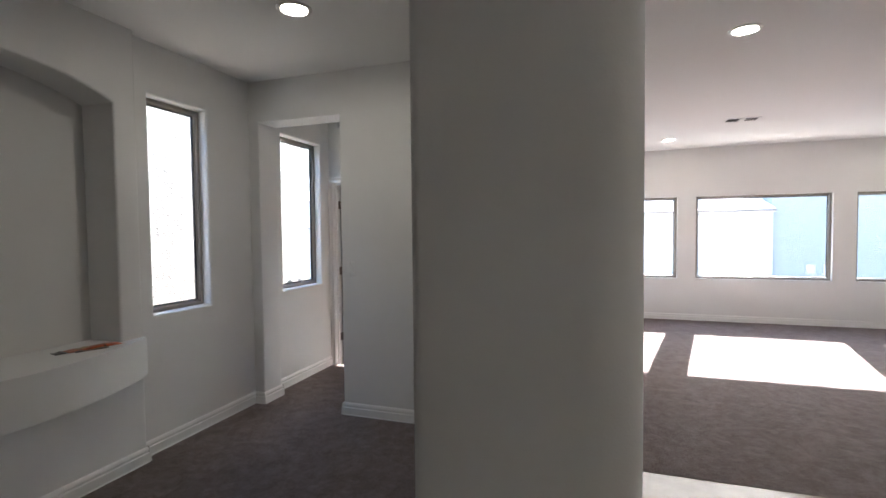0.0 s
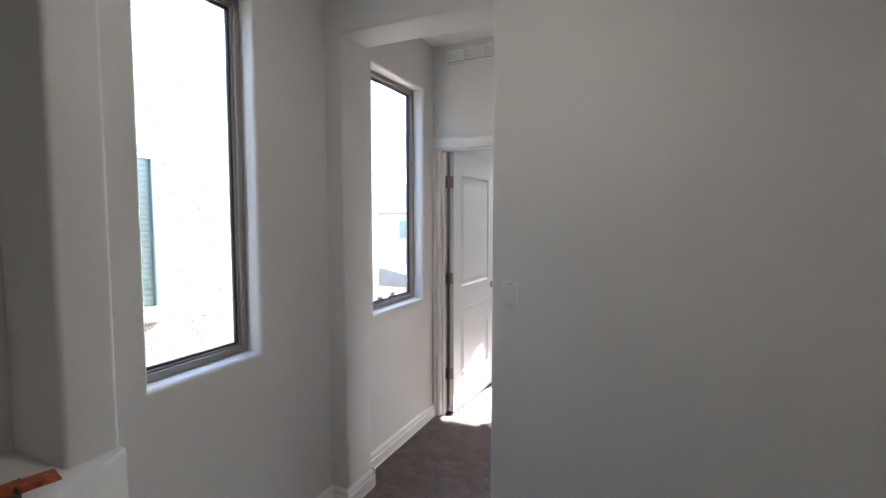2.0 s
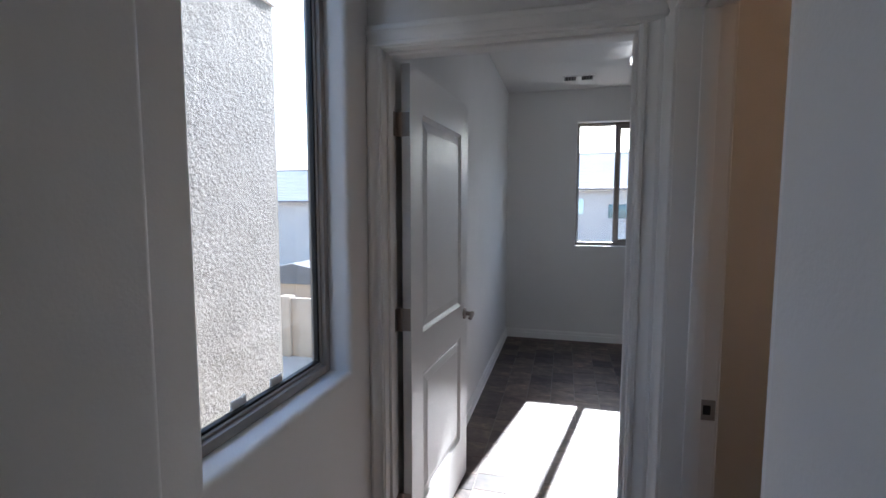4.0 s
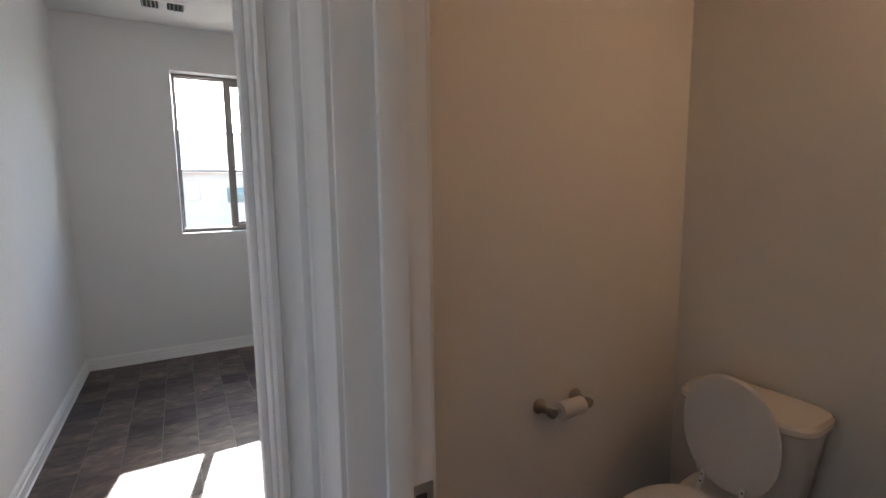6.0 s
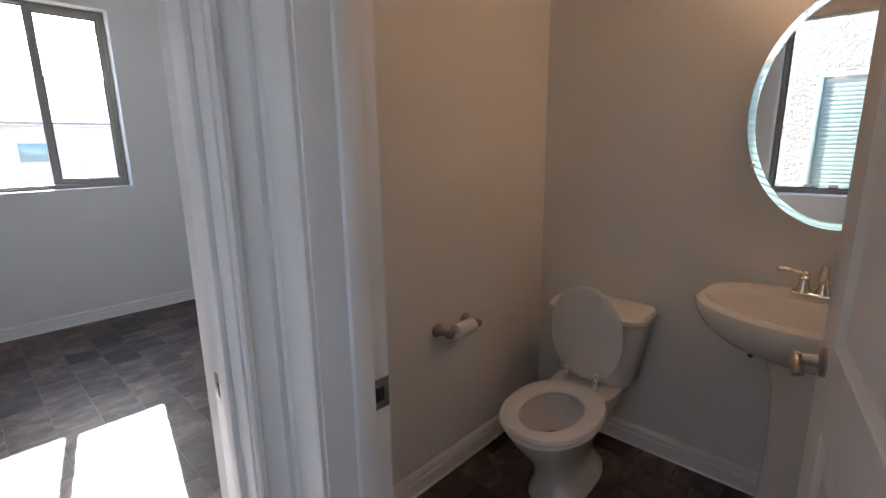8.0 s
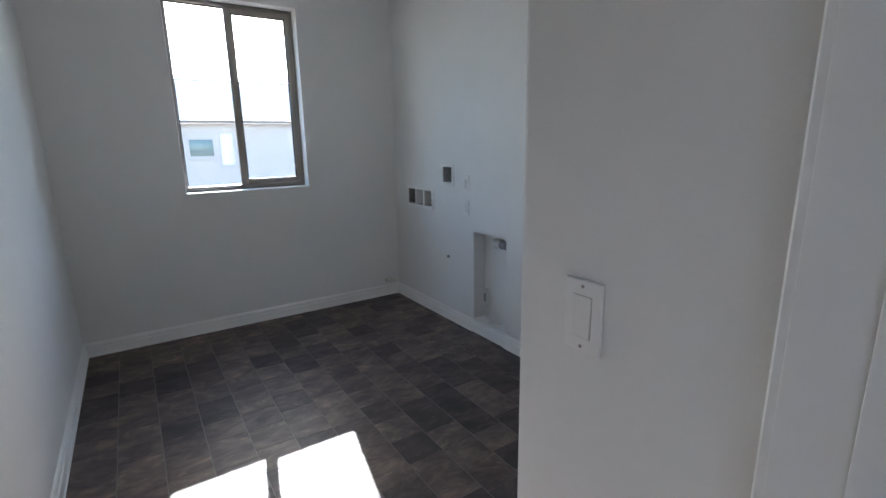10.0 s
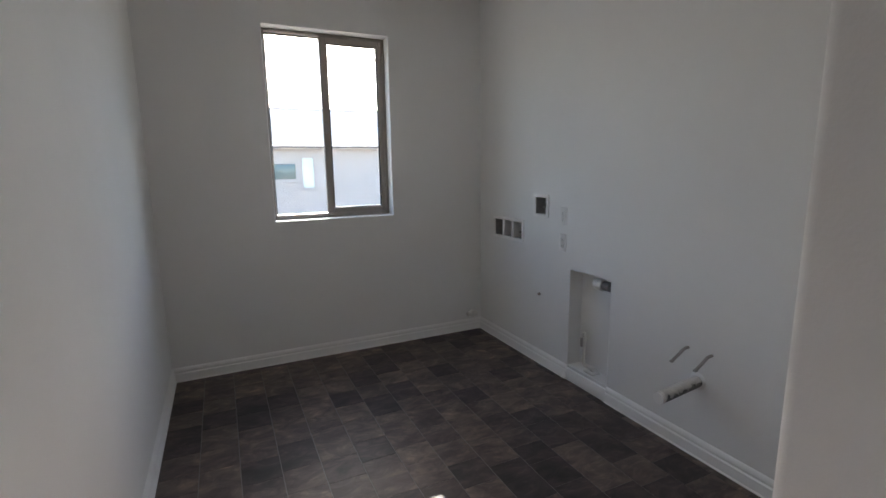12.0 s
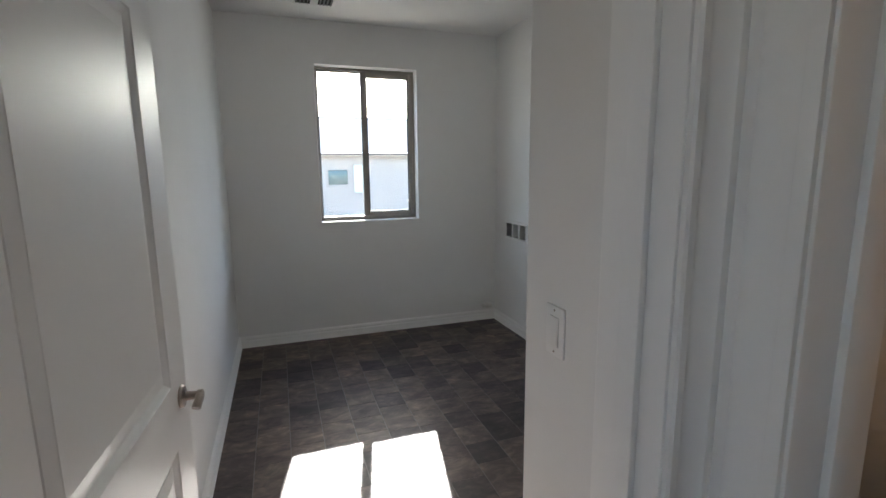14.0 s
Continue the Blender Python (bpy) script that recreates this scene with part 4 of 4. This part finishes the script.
for y, z in ((1.80, 0.548), (1.672, 0.55)):
    s = thing("supply_stub", "bent copper water supply stub in the laundry wall", "pipe", (2.48, y, z), "water stubs")
    part("pipe", tube(bmesh.new(), ((0.01, 0, 0), (-0.02, 0, 0), (-0.035, 0, -0.004), (-0.075, -0.004, -0.024), (-0.12, -0.008, -0.044)), 0.0075, 10), COPPER, s)
    part("crimped_end", soft_box(-0.135, -0.115, -0.016, -0.001, -0.051, -0.041, 0.002), COPPER, s)
s = thing("gas_stub", "small capped stub on the laundry wall", "pipe", (2.48, 3.02, 0.53))
part("flange", lathe(bmesh.new(), ((0.022, 0.003), (0.02, -0.001), (0.012, -0.004)), 18, "x"), PAINT, s)
part("cap", lathe(bmesh.new(), ((0.011, 0.0), (0.011, -0.018), (0.008, -0.021)), 14, "x"), NICKEL, s)
s = thing("wall_cleanout", "small white capped cleanout above the laundry baseboard", "pipe", (2.385, 3.9, 0.15))
part("collar", lathe(bmesh.new(), ((0.03, 0.0), (0.03, -0.03), (0.026, -0.036)), 20, "y"), PVC, s)
part("pipe", tube(bmesh.new(), ((-0.055, -0.022, 0), (0.035, -0.022, 0)), 0.021, 18), PVC, s)
part("cap", lathe(bmesh.new(), ((0.026, -0.02), (0.026, 0.0), (0.02, 0.004)), 18, "x", (0.04, -0.022, 0)), PVC, s)


# ---- powder room ----
def toilet():
    """Faces along -x; its back stands on the wall at x = 0."""
    t = thing("toilet", "white two-piece toilet with the seat lid raised", "toilet", (2.576, 0.112, 0.0), turn=3)
    t.matrix_world = t.matrix_world @ Matrix.Diagonal((1, 1, 0.968, 1))
    bm = bmesh.new()
    ellipse_stack(bm, ((-0.40, 0, 0.215, 0.115, 0.0, 0.75), (-0.40, 0, 0.21, 0.11, 0.03, 0.75), (-0.42, 0, 0.18, 0.088, 0.09, 0.8), (-0.45, 0, 0.175, 0.095, 0.17, 0.9), (-0.5, 0, 0.2, 0.13, 0.26, 0.95), (-0.54, 0, 0.215, 0.155, 0.325, 1.0), (-0.55, 0, 0.228, 0.172, 0.365, 1.0), (-0.55, 0, 0.222, 0.166, 0.383, 1.0),
                       (-0.555, 0, 0.185, 0.128, 0.383, 1.0), (-0.555, 0, 0.175, 0.12, 0.345, 1.0), (-0.545, 0, 0.13, 0.092, 0.26, 1.0), (-0.53, 0, 0.06, 0.05, 0.19, 1.0)), 36)
    part("bowl", bm, CHINA, t)
    bm = bmesh.new()
    ellipse_stack(bm, ((-0.24, 0, 0.12, 0.1, 0.24, 0.6), (-0.22, 0, 0.15, 0.13, 0.33, 0.5), (-0.22, 0, 0.16, 0.14, 0.383, 0.5)), 32)
    part("deck", bm, CHINA, t)
    bm = ellipse_stack(bmesh.new(), ((-0.125, 0, 0.085, 0.15, 0.375, 0.5), (-0.125, 0, 0.095, 0.165, 0.4, 0.5), (-0.128, 0, 0.118, 0.202, 0.68, 0.5)), 48)
    part("tank", bm, CHINA, t)
    bm = ellipse_stack(bmesh.new(), ((-0.13, 0, 0.122, 0.207, 0.68, 0.46), (-0.13, 0, 0.128, 0.215, 0.688, 0.46), (-0.13, 0, 0.128, 0.215, 0.706, 0.46), (-0.13, 0, 0.12, 0.206, 0.718, 0.48), (-0.13, 0, 0.08, 0.17, 0.722, 0.55)), 48)
    part("tank_lid", bm, CHINA, t)
    bm = ellipse_stack(bmesh.new(), ((-0.55, 0, 0.23, 0.175, 0.386, 0.9), (-0.55, 0, 0.237, 0.182, 0.394, 0.9), (-0.55, 0, 0.231, 0.176, 0.408, 0.9), (-0.555, 0, 0.203, 0.15, 0.414, 0.97), (-0.562, 0, 0.165, 0.113, 0.406, 1.0), (-0.562, 0, 0.158, 0.107, 0.397, 1.0), (-0.562, 0, 0.161, 0.11, 0.386, 1.0), (-0.55, 0, 0.23, 0.175, 0.386, 0.9)), 40, (False, False))
    part("seat", bm, SEATWHITE, t)
    bm = ellipse_stack(bmesh.new(), ((0.0, 0, 0.212, 0.149, -0.008, 0.95), (0.0, 0, 0.218, 0.155, -0.003, 0.95), (0.0, 0, 0.218, 0.155, 0.003, 0.95), (0.0, 0, 0.21, 0.147, 0.009, 0.95), (0.0, 0, 0.1, 0.08, 0.012, 1.0)), 40)
    bm.transform(Matrix.Translation((-0.279, 0, 0.624)) @ Matrix.Rotation(radians(-95), 4, "Y"))
    part("seat_lid", bm, SEATWHITE, t, "raised seat lid")
    part("water", ellipse_stack(bmesh.new(), ((-0.537, 0, 0.1, 0.072, 0.229, 1.0), (-0.538, 0, 0.106, 0.077, 0.235, 1.0)), 28), WATER, t, "still water in the bowl")
    for y in (-0.065, 0.065):
        bm = soft_box(-0.36, -0.315, y - 0.012, y + 0.012, 0.383, 0.408, 0.004)
        strap = soft_box(-0.004, 0.004, y - 0.008, y + 0.008, 0.0, 0.075, 0.002)
        strap.transform(Matrix.Translation((-0.326, 0, 0.4)) @ Matrix.Rotation(radians(22), 4, "Y"))
        hinge = part("hinge", bm, SEATWHITE, t)
        part("strap", strap, SEATWHITE, hinge)
        for q in (0.035, 0.06):
            part("screw", lathe(bmesh.new(), ((0.0035, 0.0), (0.003, -0.0015)), 10, "x", (-0.3308 + q * 0.375, y, 0.4 + q * 0.93)), DARK, hinge)
        part("bumper", lathe(bmesh.new(), ((0.006, 0), (0.005, -0.008)), 12, "x", (-0.283, y * 1.7, 0.75)), SEATWHITE, t)
    bm = lathe(bmesh.new(), ((0.012, 0), (0.012, -0.012)), 14, "x", (-0.235, 0.13, 0.64))
    tube(bm, ((-0.248, 0.13, 0.64), (-0.252, 0.1, 0.636), (-0.252, 0.07, 0.632)), 0.006, 8)
    part("flush_lever", bm, CHROME, t)
    for y in (-0.098, 0.098):
        part("bolt_cap", lathe(bmesh.new(), ((0.016, 0), (0.016, 0.01), (0.008, 0.02)), 14, "z", (-0.34, y, 0.028)), CHINA, t)


toilet()


def pedestal_sink():
    s = thing("pedestal_sink", "white china pedestal sink with a chrome two-handle faucet", "sink", (2.588, -0.622, 0.0))
    s.matrix_world = s.matrix_world @ Matrix.Diagonal((1, 1, 0.978, 1))
    n = 44
    bm = bmesh.new()

    def ring(front, back, half, z, cx=-0.0, flat=0.55):
        pts = []
        for k in range(n):
            a = 2 * math.pi * k / n
            c, q = math.cos(a), math.sin(a)
            mid = -(front + back) / 2
            rx = (front - back) / 2
            e = flat if c > 0 else 1.0
            pts.append(bm.verts.new((mid + rx * math.copysign(abs(c) ** e, c), half * math.copysign(abs(q) ** (0.8 if c > 0 else 1.0), q), z)))
        return pts
    rings = [ring(0.29, 0.06, 0.11, 0.702), ring(0.35, 0.03, 0.18, 0.715), ring(0.42, 0.012, 0.255, 0.748), ring(0.466, 0.006, 0.305, 0.795), ring(0.486, 0.004, 0.326, 0.835), ring(0.492, 0.004, 0.332, 0.862), ring(0.489, 0.006, 0.329, 0.876), ring(0.478, 0.012, 0.318, 0.885), ring(0.462, 0.024, 0.302, 0.886),
             ring(0.448, 0.135, 0.28, 0.878), ring(0.437, 0.145, 0.266, 0.862), ring(0.39, 0.165, 0.21, 0.79), ring(0.33, 0.2, 0.11, 0.75), ring(0.29, 0.235, 0.03, 0.74)]
    for a, b in zip(rings, rings[1:]):
        for k in range(n):
            bm.faces.new((a[k], a[(k + 1) % n], b[(k + 1) % n], b[k]))
    bm.faces.new(rings[0][::-1]), bm.faces.new(rings[-1])
    part("basin", bm, CHINA, s)
    bm = ellipse_stack(bmesh.new(), ((-0.19, 0, 0.12, 0.13, 0.0, 0.8), (-0.19, 0, 0.115, 0.125, 0.04, 0.8), (-0.185, 0, 0.085, 0.09, 0.12, 0.85), (-0.18, 0, 0.075, 0.08, 0.35, 0.9), (-0.18, 0, 0.085, 0.09, 0.57, 0.9), (-0.18, 0, 0.11, 0.12, 0.695, 0.9), (-0.18, 0, 0.105, 0.115, 0.7, 0.9)), 32)
    part("pedestal", bm, CHINA, s)
    f = part("faucet", soft_box(-0.105, -0.055, -0.085, 0.085, 0.884, 0.898, 0.006, 3), CHROME, s, "polished chrome faucet")
    bm = lathe(bmesh.new(), ((0.021, 0), (0.02, 0.006), (0.0145, 0.022), (0.0125, 0.045), (0.0135, 0.05)), 18, "z", (-0.08, 0, 0.897))
    tube(bm, ((-0.08, 0, 0.942), (-0.086, 0, 0.975), (-0.112, 0, 0.995), (-0.148, 0, 0.985), (-0.168, 0, 0.957)), 0.0125, 12)
    part("spout", bm, CHROME, f)
    for y in (-0.052, 0.052):
        bm = lathe(bmesh.new(), ((0.025, 0), (0.024, 0.005), (0.017, 0.022), (0.0125, 0.043), (0.0165, 0.047), (0.0165, 0.053), (0.012, 0.057), (0.014, 0.064), (0.008, 0.072)), 18, "z", (-0.08, y, 0.897))
        sgn = 1 if y > 0 else -1
        tube(bm, ((-0.08, y, 0.959), (-0.085, y + sgn * 0.02, 0.963), (-0.09, y + sgn * 0.036, 0.967)), 0.0065, 10)
        lathe(bm, ((0.006, 0.0), (0.0095, 0.008), (0.0115, 0.026), (0.0105, 0.04), (0.005, 0.046)), 12, "y", (-0.09, y + sgn * 0.034, 0.968)) if sgn > 0 else lathe(bm, ((0.006, 0.0), (0.0095, -0.008), (0.0115, -0.026), (0.0105, -0.04), (0.005, -0.046)), 12, "y", (-0.09, y + sgn * 0.034, 0.968))
        part("handle", bm, CHROME, f)
    part("drain_ring", lathe(bmesh.new(), ((0.022, 0), (0.02, 0.003), (0.008, 0.001)), 18, "z", (-0.262, 0, 0.7405)), CHROME, s)
    part("supply_hose", tube(bmesh.new(), ((-0.0, 0.185, 0.6), (-0.05, 0.18, 0.605), (-0.1, 0.165, 0.64), (-0.12, 0.14, 0.7), (-0.12, 0.12, 0.73)), 0.009, 8), SEAL, s)


pedestal_sink()


def mirror():
    m = thing("oval_mirror", "oval bathroom mirror with a polished rim on the wall", "mirror", (2.579, -0.622, 1.468), turn=-88.3)
    seg, a, b = 64, 0.285, 0.385

    def loop(bm, k, y):
        return [bm.verts.new(((a - k) * math.cos(2 * math.pi * i / seg), y, (b - k) * math.sin(2 * math.pi * i / seg))) for i in range(seg)]
    bm = bmesh.new()
    r = [loop(bm, 0, -0.001), loop(bm, 0, -0.0078), loop(bm, 0.023, -0.0062)]
    for p, q in zip(r, r[1:]):
        for i in range(seg):
            bm.faces.new((p[i], p[(i + 1) % seg], q[(i + 1) % seg], q[i]))
    bm.faces.new(r[0])
    part("bevel", bm, MIRROR, m, "bevelled mirror rim")
    bm = bmesh.new()
    bm.faces.new(loop(bm, 0.0228, -0.0064))
    part("glass", bm, MIRROR, m)
    for x, z in ((-0.255, -0.175), (0.255, -0.175)):
        part("clip", lathe(bmesh.new(), ((0.009, 0), (0.009, -0.012), (0.006, -0.015)), 12, "y", (x, -0.001, z)), CHROME, m)


mirror()


def paper_holder():
    h = thing("toilet_paper_holder", "two-post nickel toilet paper holder on the wall", "paper holder", (1.905, 0.495, 0.66))
    for x in (-0.085, 0.085):
        post = part("post", lathe(bmesh.new(), ((0.028, 0), (0.028, -0.006), (0.022, -0.013), (0.0145, -0.026), (0.0125, -0.05), (0.0165, -0.057), (0.0165, -0.079), (0.01, -0.084)), 18, "y", (x, 0, 0)), NICKEL, h)
    part("roller", tube(bmesh.new(), ((-0.08, -0.068, 0), (0.08, -0.068, 0)), 0.008, 12), CHROME, h)
    r = thing("toilet_paper", "nearly used-up toilet paper roll on its holder", "toilet paper", (1.908, 0.427, 0.66))
    bm = lathe(bmesh.new(), ((0.019, -0.052), (0.029, -0.052), (0.0305, -0.05), (0.0305, 0.05), (0.029, 0.052), (0.019, 0.052)), 24, "x")
    part("roll", bm, PAPER, r)
    part("loose_end", soft_box(-0.02, 0.04, 0.0285, 0.0305, -0.06, 0.0, 0.0005), PAPER, r, "torn loose end")


paper_holder()


def vanity_light():
    v = thing("vanity_light", "warm-glowing two-globe vanity light over the mirror", "wall light", (2.59, -0.595, 2.2), turn=-90)
    part("back_plate", soft_box(-0.22, 0.22, -0.022, 0, -0.05, 0.05, 0.008, 3), NICKEL, v)
    for x in (-0.13, 0.13):
        arm = part("arm", tube(bmesh.new(), ((x, -0.02, 0), (x, -0.08, 0), (x, -0.1, -0.02)), 0.009, 10), NICKEL, v)
        part("globe", lathe(bmesh.new(), ((0.025, 0.0), (0.04, -0.02), (0.058, -0.07), (0.062, -0.11), (0.055, -0.115)), 24, "z", (x, -0.1, -0.02)), WARM_GLOW, arm, "frosted glass globe")


vanity_light()

# ---- outside ----
solid("ground", box(bmesh.new(), -900, 900, -900, 900, -3.6, -3.4), SOIL, "bare sandy ground", "ground")


def house_window(parent, axis, plane, out, u0, u1, z0, z1, trim=0.09, blinds=False):
    """A window set on a far wall, with trim, frame and pane."""
    def put(nm, a, b, c, d, n0, n1, mat, to):
        lo, hi = sorted((plane + out * n0, plane + out * n1))
        return part(nm, soft_box(lo, hi, a, b, c, d, 0.004) if axis == "x" else soft_box(a, b, lo, hi, c, d, 0.004), mat, to)
    w = put("window", u0, u1, z0, z1, -0.03, 0.006, PALEPANE if u1 - u0 < 0.6 and axis == "y" else FARGLASS, parent)
    for a in ((u0 - 0.05, u0, z0, z1), (u1, u1 + 0.05, z0, z1), (u0 - 0.05, u1 + 0.05, z1, z1 + 0.05), (u0 - 0.05, u1 + 0.05, z0 - 0.05, z0)):
        put("frame", *a, -0.02, 0.03, TEAL if axis == "x" else STUCCO_FAR, w)
    put("sill", u0 - trim, u1 + trim, z0 - 0.05 - trim, z0 - 0.05, -0.02, 0.06, STUCCO if axis == "x" else STUCCO_FAR, w)
    if blinds:
        n = int((z1 - z0) / 0.05)
        for k in range(n):
            put("blind_slat", u0 + 0.01, u1 - 0.01, z0 + 0.05 * k + 0.006, z0 + 0.05 * k + 0.05, 0.0062, 0.0085, TEAL, w)
    return w


near = thing("neighbour_house", "pale stucco neighbouring house with rough sprayed walls", "house", (0, 0, 0))
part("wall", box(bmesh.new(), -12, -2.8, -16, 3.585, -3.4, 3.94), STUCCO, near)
bm = bmesh.new()
v = [bm.verts.new(c) for c in ((-12.5, -16.4, 3.9), (-2.76, -16.4, 3.9), (-2.76, 3.62, 3.9), (-12.5, 3.62, 3.9), (-7.4, -12, 5.1), (-7.4, -0.5, 5.1))]
for f in ((0, 1, 4), (1, 2, 5, 4), (2, 3, 5), (3, 0, 4, 5), (0, 3, 2, 1)):
    bm.faces.new([v[i] for i in f])
part("roof", bm, ROOF, near)
house_window(near, "x", -2.8, 1, -1.25, -0.33, 0.72, 2.09, blinds=True)


def far_house(label, x0, x1, y0, y1, eave, ridge, windows, wall=STUCCO_FAR, west=0.45, east=0.45):
    h = thing("far_house", label, "house", (0, 0, 0), "houses behind the yard")
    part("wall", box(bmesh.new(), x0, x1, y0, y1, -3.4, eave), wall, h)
    o, mid = 0.45, (y0 + y1) / 2
    bm = bmesh.new()
    v = [bm.verts.new(c) for c in ((x0 - west, y0 - o, eave), (x1 + east, y0 - o, eave), (x1 + east, y1 + o, eave), (x0 - west, y1 + o, eave), (x0 - west, y0 - o, eave + 0.12), (x1 + east, y0 - o, eave + 0.12), (x1 + east, y1 + o, eave + 0.12), (x0 - west, y1 + o, eave + 0.12), (x0 - west, mid, ridge), (x1 + east, mid, ridge))]
    for f in ((0, 3, 2, 1), (4, 5, 9, 8), (6, 7, 8, 9), (5, 6, 9), (7, 4, 8), (0, 1, 5, 4), (1, 2, 6, 5), (2, 3, 7, 6), (3, 0, 4, 7)):
        bm.faces.new([v[i] for i in f])
    roof = part("roof", bm, ROOF, h)
    part("fascia", box(bmesh.new(), x0 - west, x1 + east, y0 - o - 0.03, y0 - o - 0.002, eave + 0.02, eave + 0.12), EAVE, roof)
    part("ridge_cap", soft_box(x0 - west, x1 + east, mid - 0.14, mid + 0.14, ridge - 0.05, ridge + 0.07, 0.02), CAPTILE, roof)
    rows = int((ridge - eave - 0.15) / 0.1)
    for k in range(1, rows):
        f = k / rows
        y, z = y0 - o + (mid - y0 + o) * f, eave + 0.12 + (ridge - eave - 0.12) * f
        part("tile_course", box(bmesh.new(), x0 - west, x1 + east, y - 0.05, y, z - 0.01, z + 0.03), ROOF, roof)
    for w in windows:
        house_window(h, "y", y0, -1, *w)
    return h


far_house("pale stucco house with a tiled roof and several windows", -4.5, 10.7, 22, 39, 2.3, 4.95, ((1.05, 1.5, 1.2, 1.93), (2.62, 3.5, 1.0, 1.66), (3.8, 4.28, 0.62, 1.9), (-1.6, -0.9, 1.0, 1.75)), east=0.0)
far_house("pale stucco house with a low tiled roof", -22, -7.5, 22, 30, 1.75, 3.9, ((-18, -16.8, 0.3, 1.4), (-13, -12.2, 0.3, 1.4)))
far_house("cool grey stucco house with a blank upper wall", 10.73, 28, 22.3, 33, 3.6, 5.4, ((12.2, 12.5, -0.6, -0.3), (12.9, 13.2, -0.6, -0.3), (18.4, 19.3, 0.9, 1.9), (19.8, 20.7, 0.9, 1.9)), STUCCO_COOL, west=0.0)
fence = thing("block_fence", "tan concrete block yard fence", "fence", (0, 0, -3.4))
for k in range(12):
    x = -20 + 4 * k
    part("fence_panel", soft_box(x, x + 3.6, 11.9, 12.06, 0, 1.95, 0.01), BLOCK, fence)
    part("fence_post", soft_box(x + 3.6, x + 4.0, 11.8, 12.16, 0, 2.0, 0.01), BLOCK, fence)
shed = thing("garden_shed", "small grey-roofed garden shed beyond the fence", "shed", (-9.0, 15.0, -3.4))
part("wall", box(bmesh.new(), -1.6, 1.6, -1.2, 1.2, 0, 2.1), BLOCK, shed)
bm = bmesh.new()
moulding(bm, ((-1.9, 2.1), (1.9, 2.1), (1.2, 2.62), (0.0, 2.85), (-1.2, 2.62)), (0, -1.4, 0), (0, 1.4, 0), (1, 0, 0), (0, 0, 1))
part("roof", bm, SHED, shed)


# ---- vinyl tiles ----
def tiled(name, label, x0, x1, y0, y1, seed, skip=None):
    bm = box(bmesh.new(), x0, x1, y0 if not skip else 0.552, y1, -0.15, -0.0012)
    if skip:
        box(bm, x0, 1.03, y0, 0.552, -0.15, -0.0012)
    f = solid(name, bm, GROUT, label, "floor")
    rnd, w, g, h, meshes = random.Random(seed), 0.185, 0.0015, 0.0009, {}
    x = x0 - 0.17
    while x < x1:
        y = y0 - rnd.uniform(0, 0.2)
        a, b = max(x + g, x0 + 0.001), min(x + w - g, x1 - 0.001)
        while y < y1 and b - a > 0.01:
            length = rnd.choice((0.185, 0.185, 0.185, 0.185, 0.185, 0.155, 0.24, 0.185, 0.155, 0.3))
            c, d = max(y + h, y0 + 0.001), min(y + length - h, y1 - 0.001)
            y += length
            if d - c < 0.01 or (skip and skip((a + b) / 2, (c + d) / 2)):
                continue
            key = (round(b - a, 4), round(d - c, 4))
            if key not in meshes:
                hx, hy = (b - a) / 2, (d - c) / 2
                bm, e = bmesh.new(), 0.0008
                lo = [bm.verts.new(p) for p in ((-hx, -hy, -0.0015), (hx, -hy, -0.0015), (hx, hy, -0.0015), (-hx, hy, -0.0015))]
                hi = [bm.verts.new(p) for p in ((-hx + e, -hy + e, 0), (hx - e, -hy + e, 0), (hx - e, hy - e, 0), (-hx + e, hy - e, 0))]
                for k in range(4):
                    bm.faces.new((lo[k], lo[(k + 1) % 4], hi[(k + 1) % 4], hi[k]))
                bm.faces.new(hi)
                meshes[key] = mesh_of("tile", bm, VINYL)
            t = new("tile", meshes[key])
            t.location = ((a + b) / 2, (c + d) / 2, 0.0)
            t.parent = f
        x += w


tiled("floor_laundry", "dark slate-look vinyl tile floor", 0.0, 2.48, 0.02, 3.9, 11, lambda x, y: x > 0.98 and y < 0.588)
tiled("floor_powder", "dark slate-look vinyl tile floor of the powder room", 0.96, 2.59, -1.01, 0.495, 12)
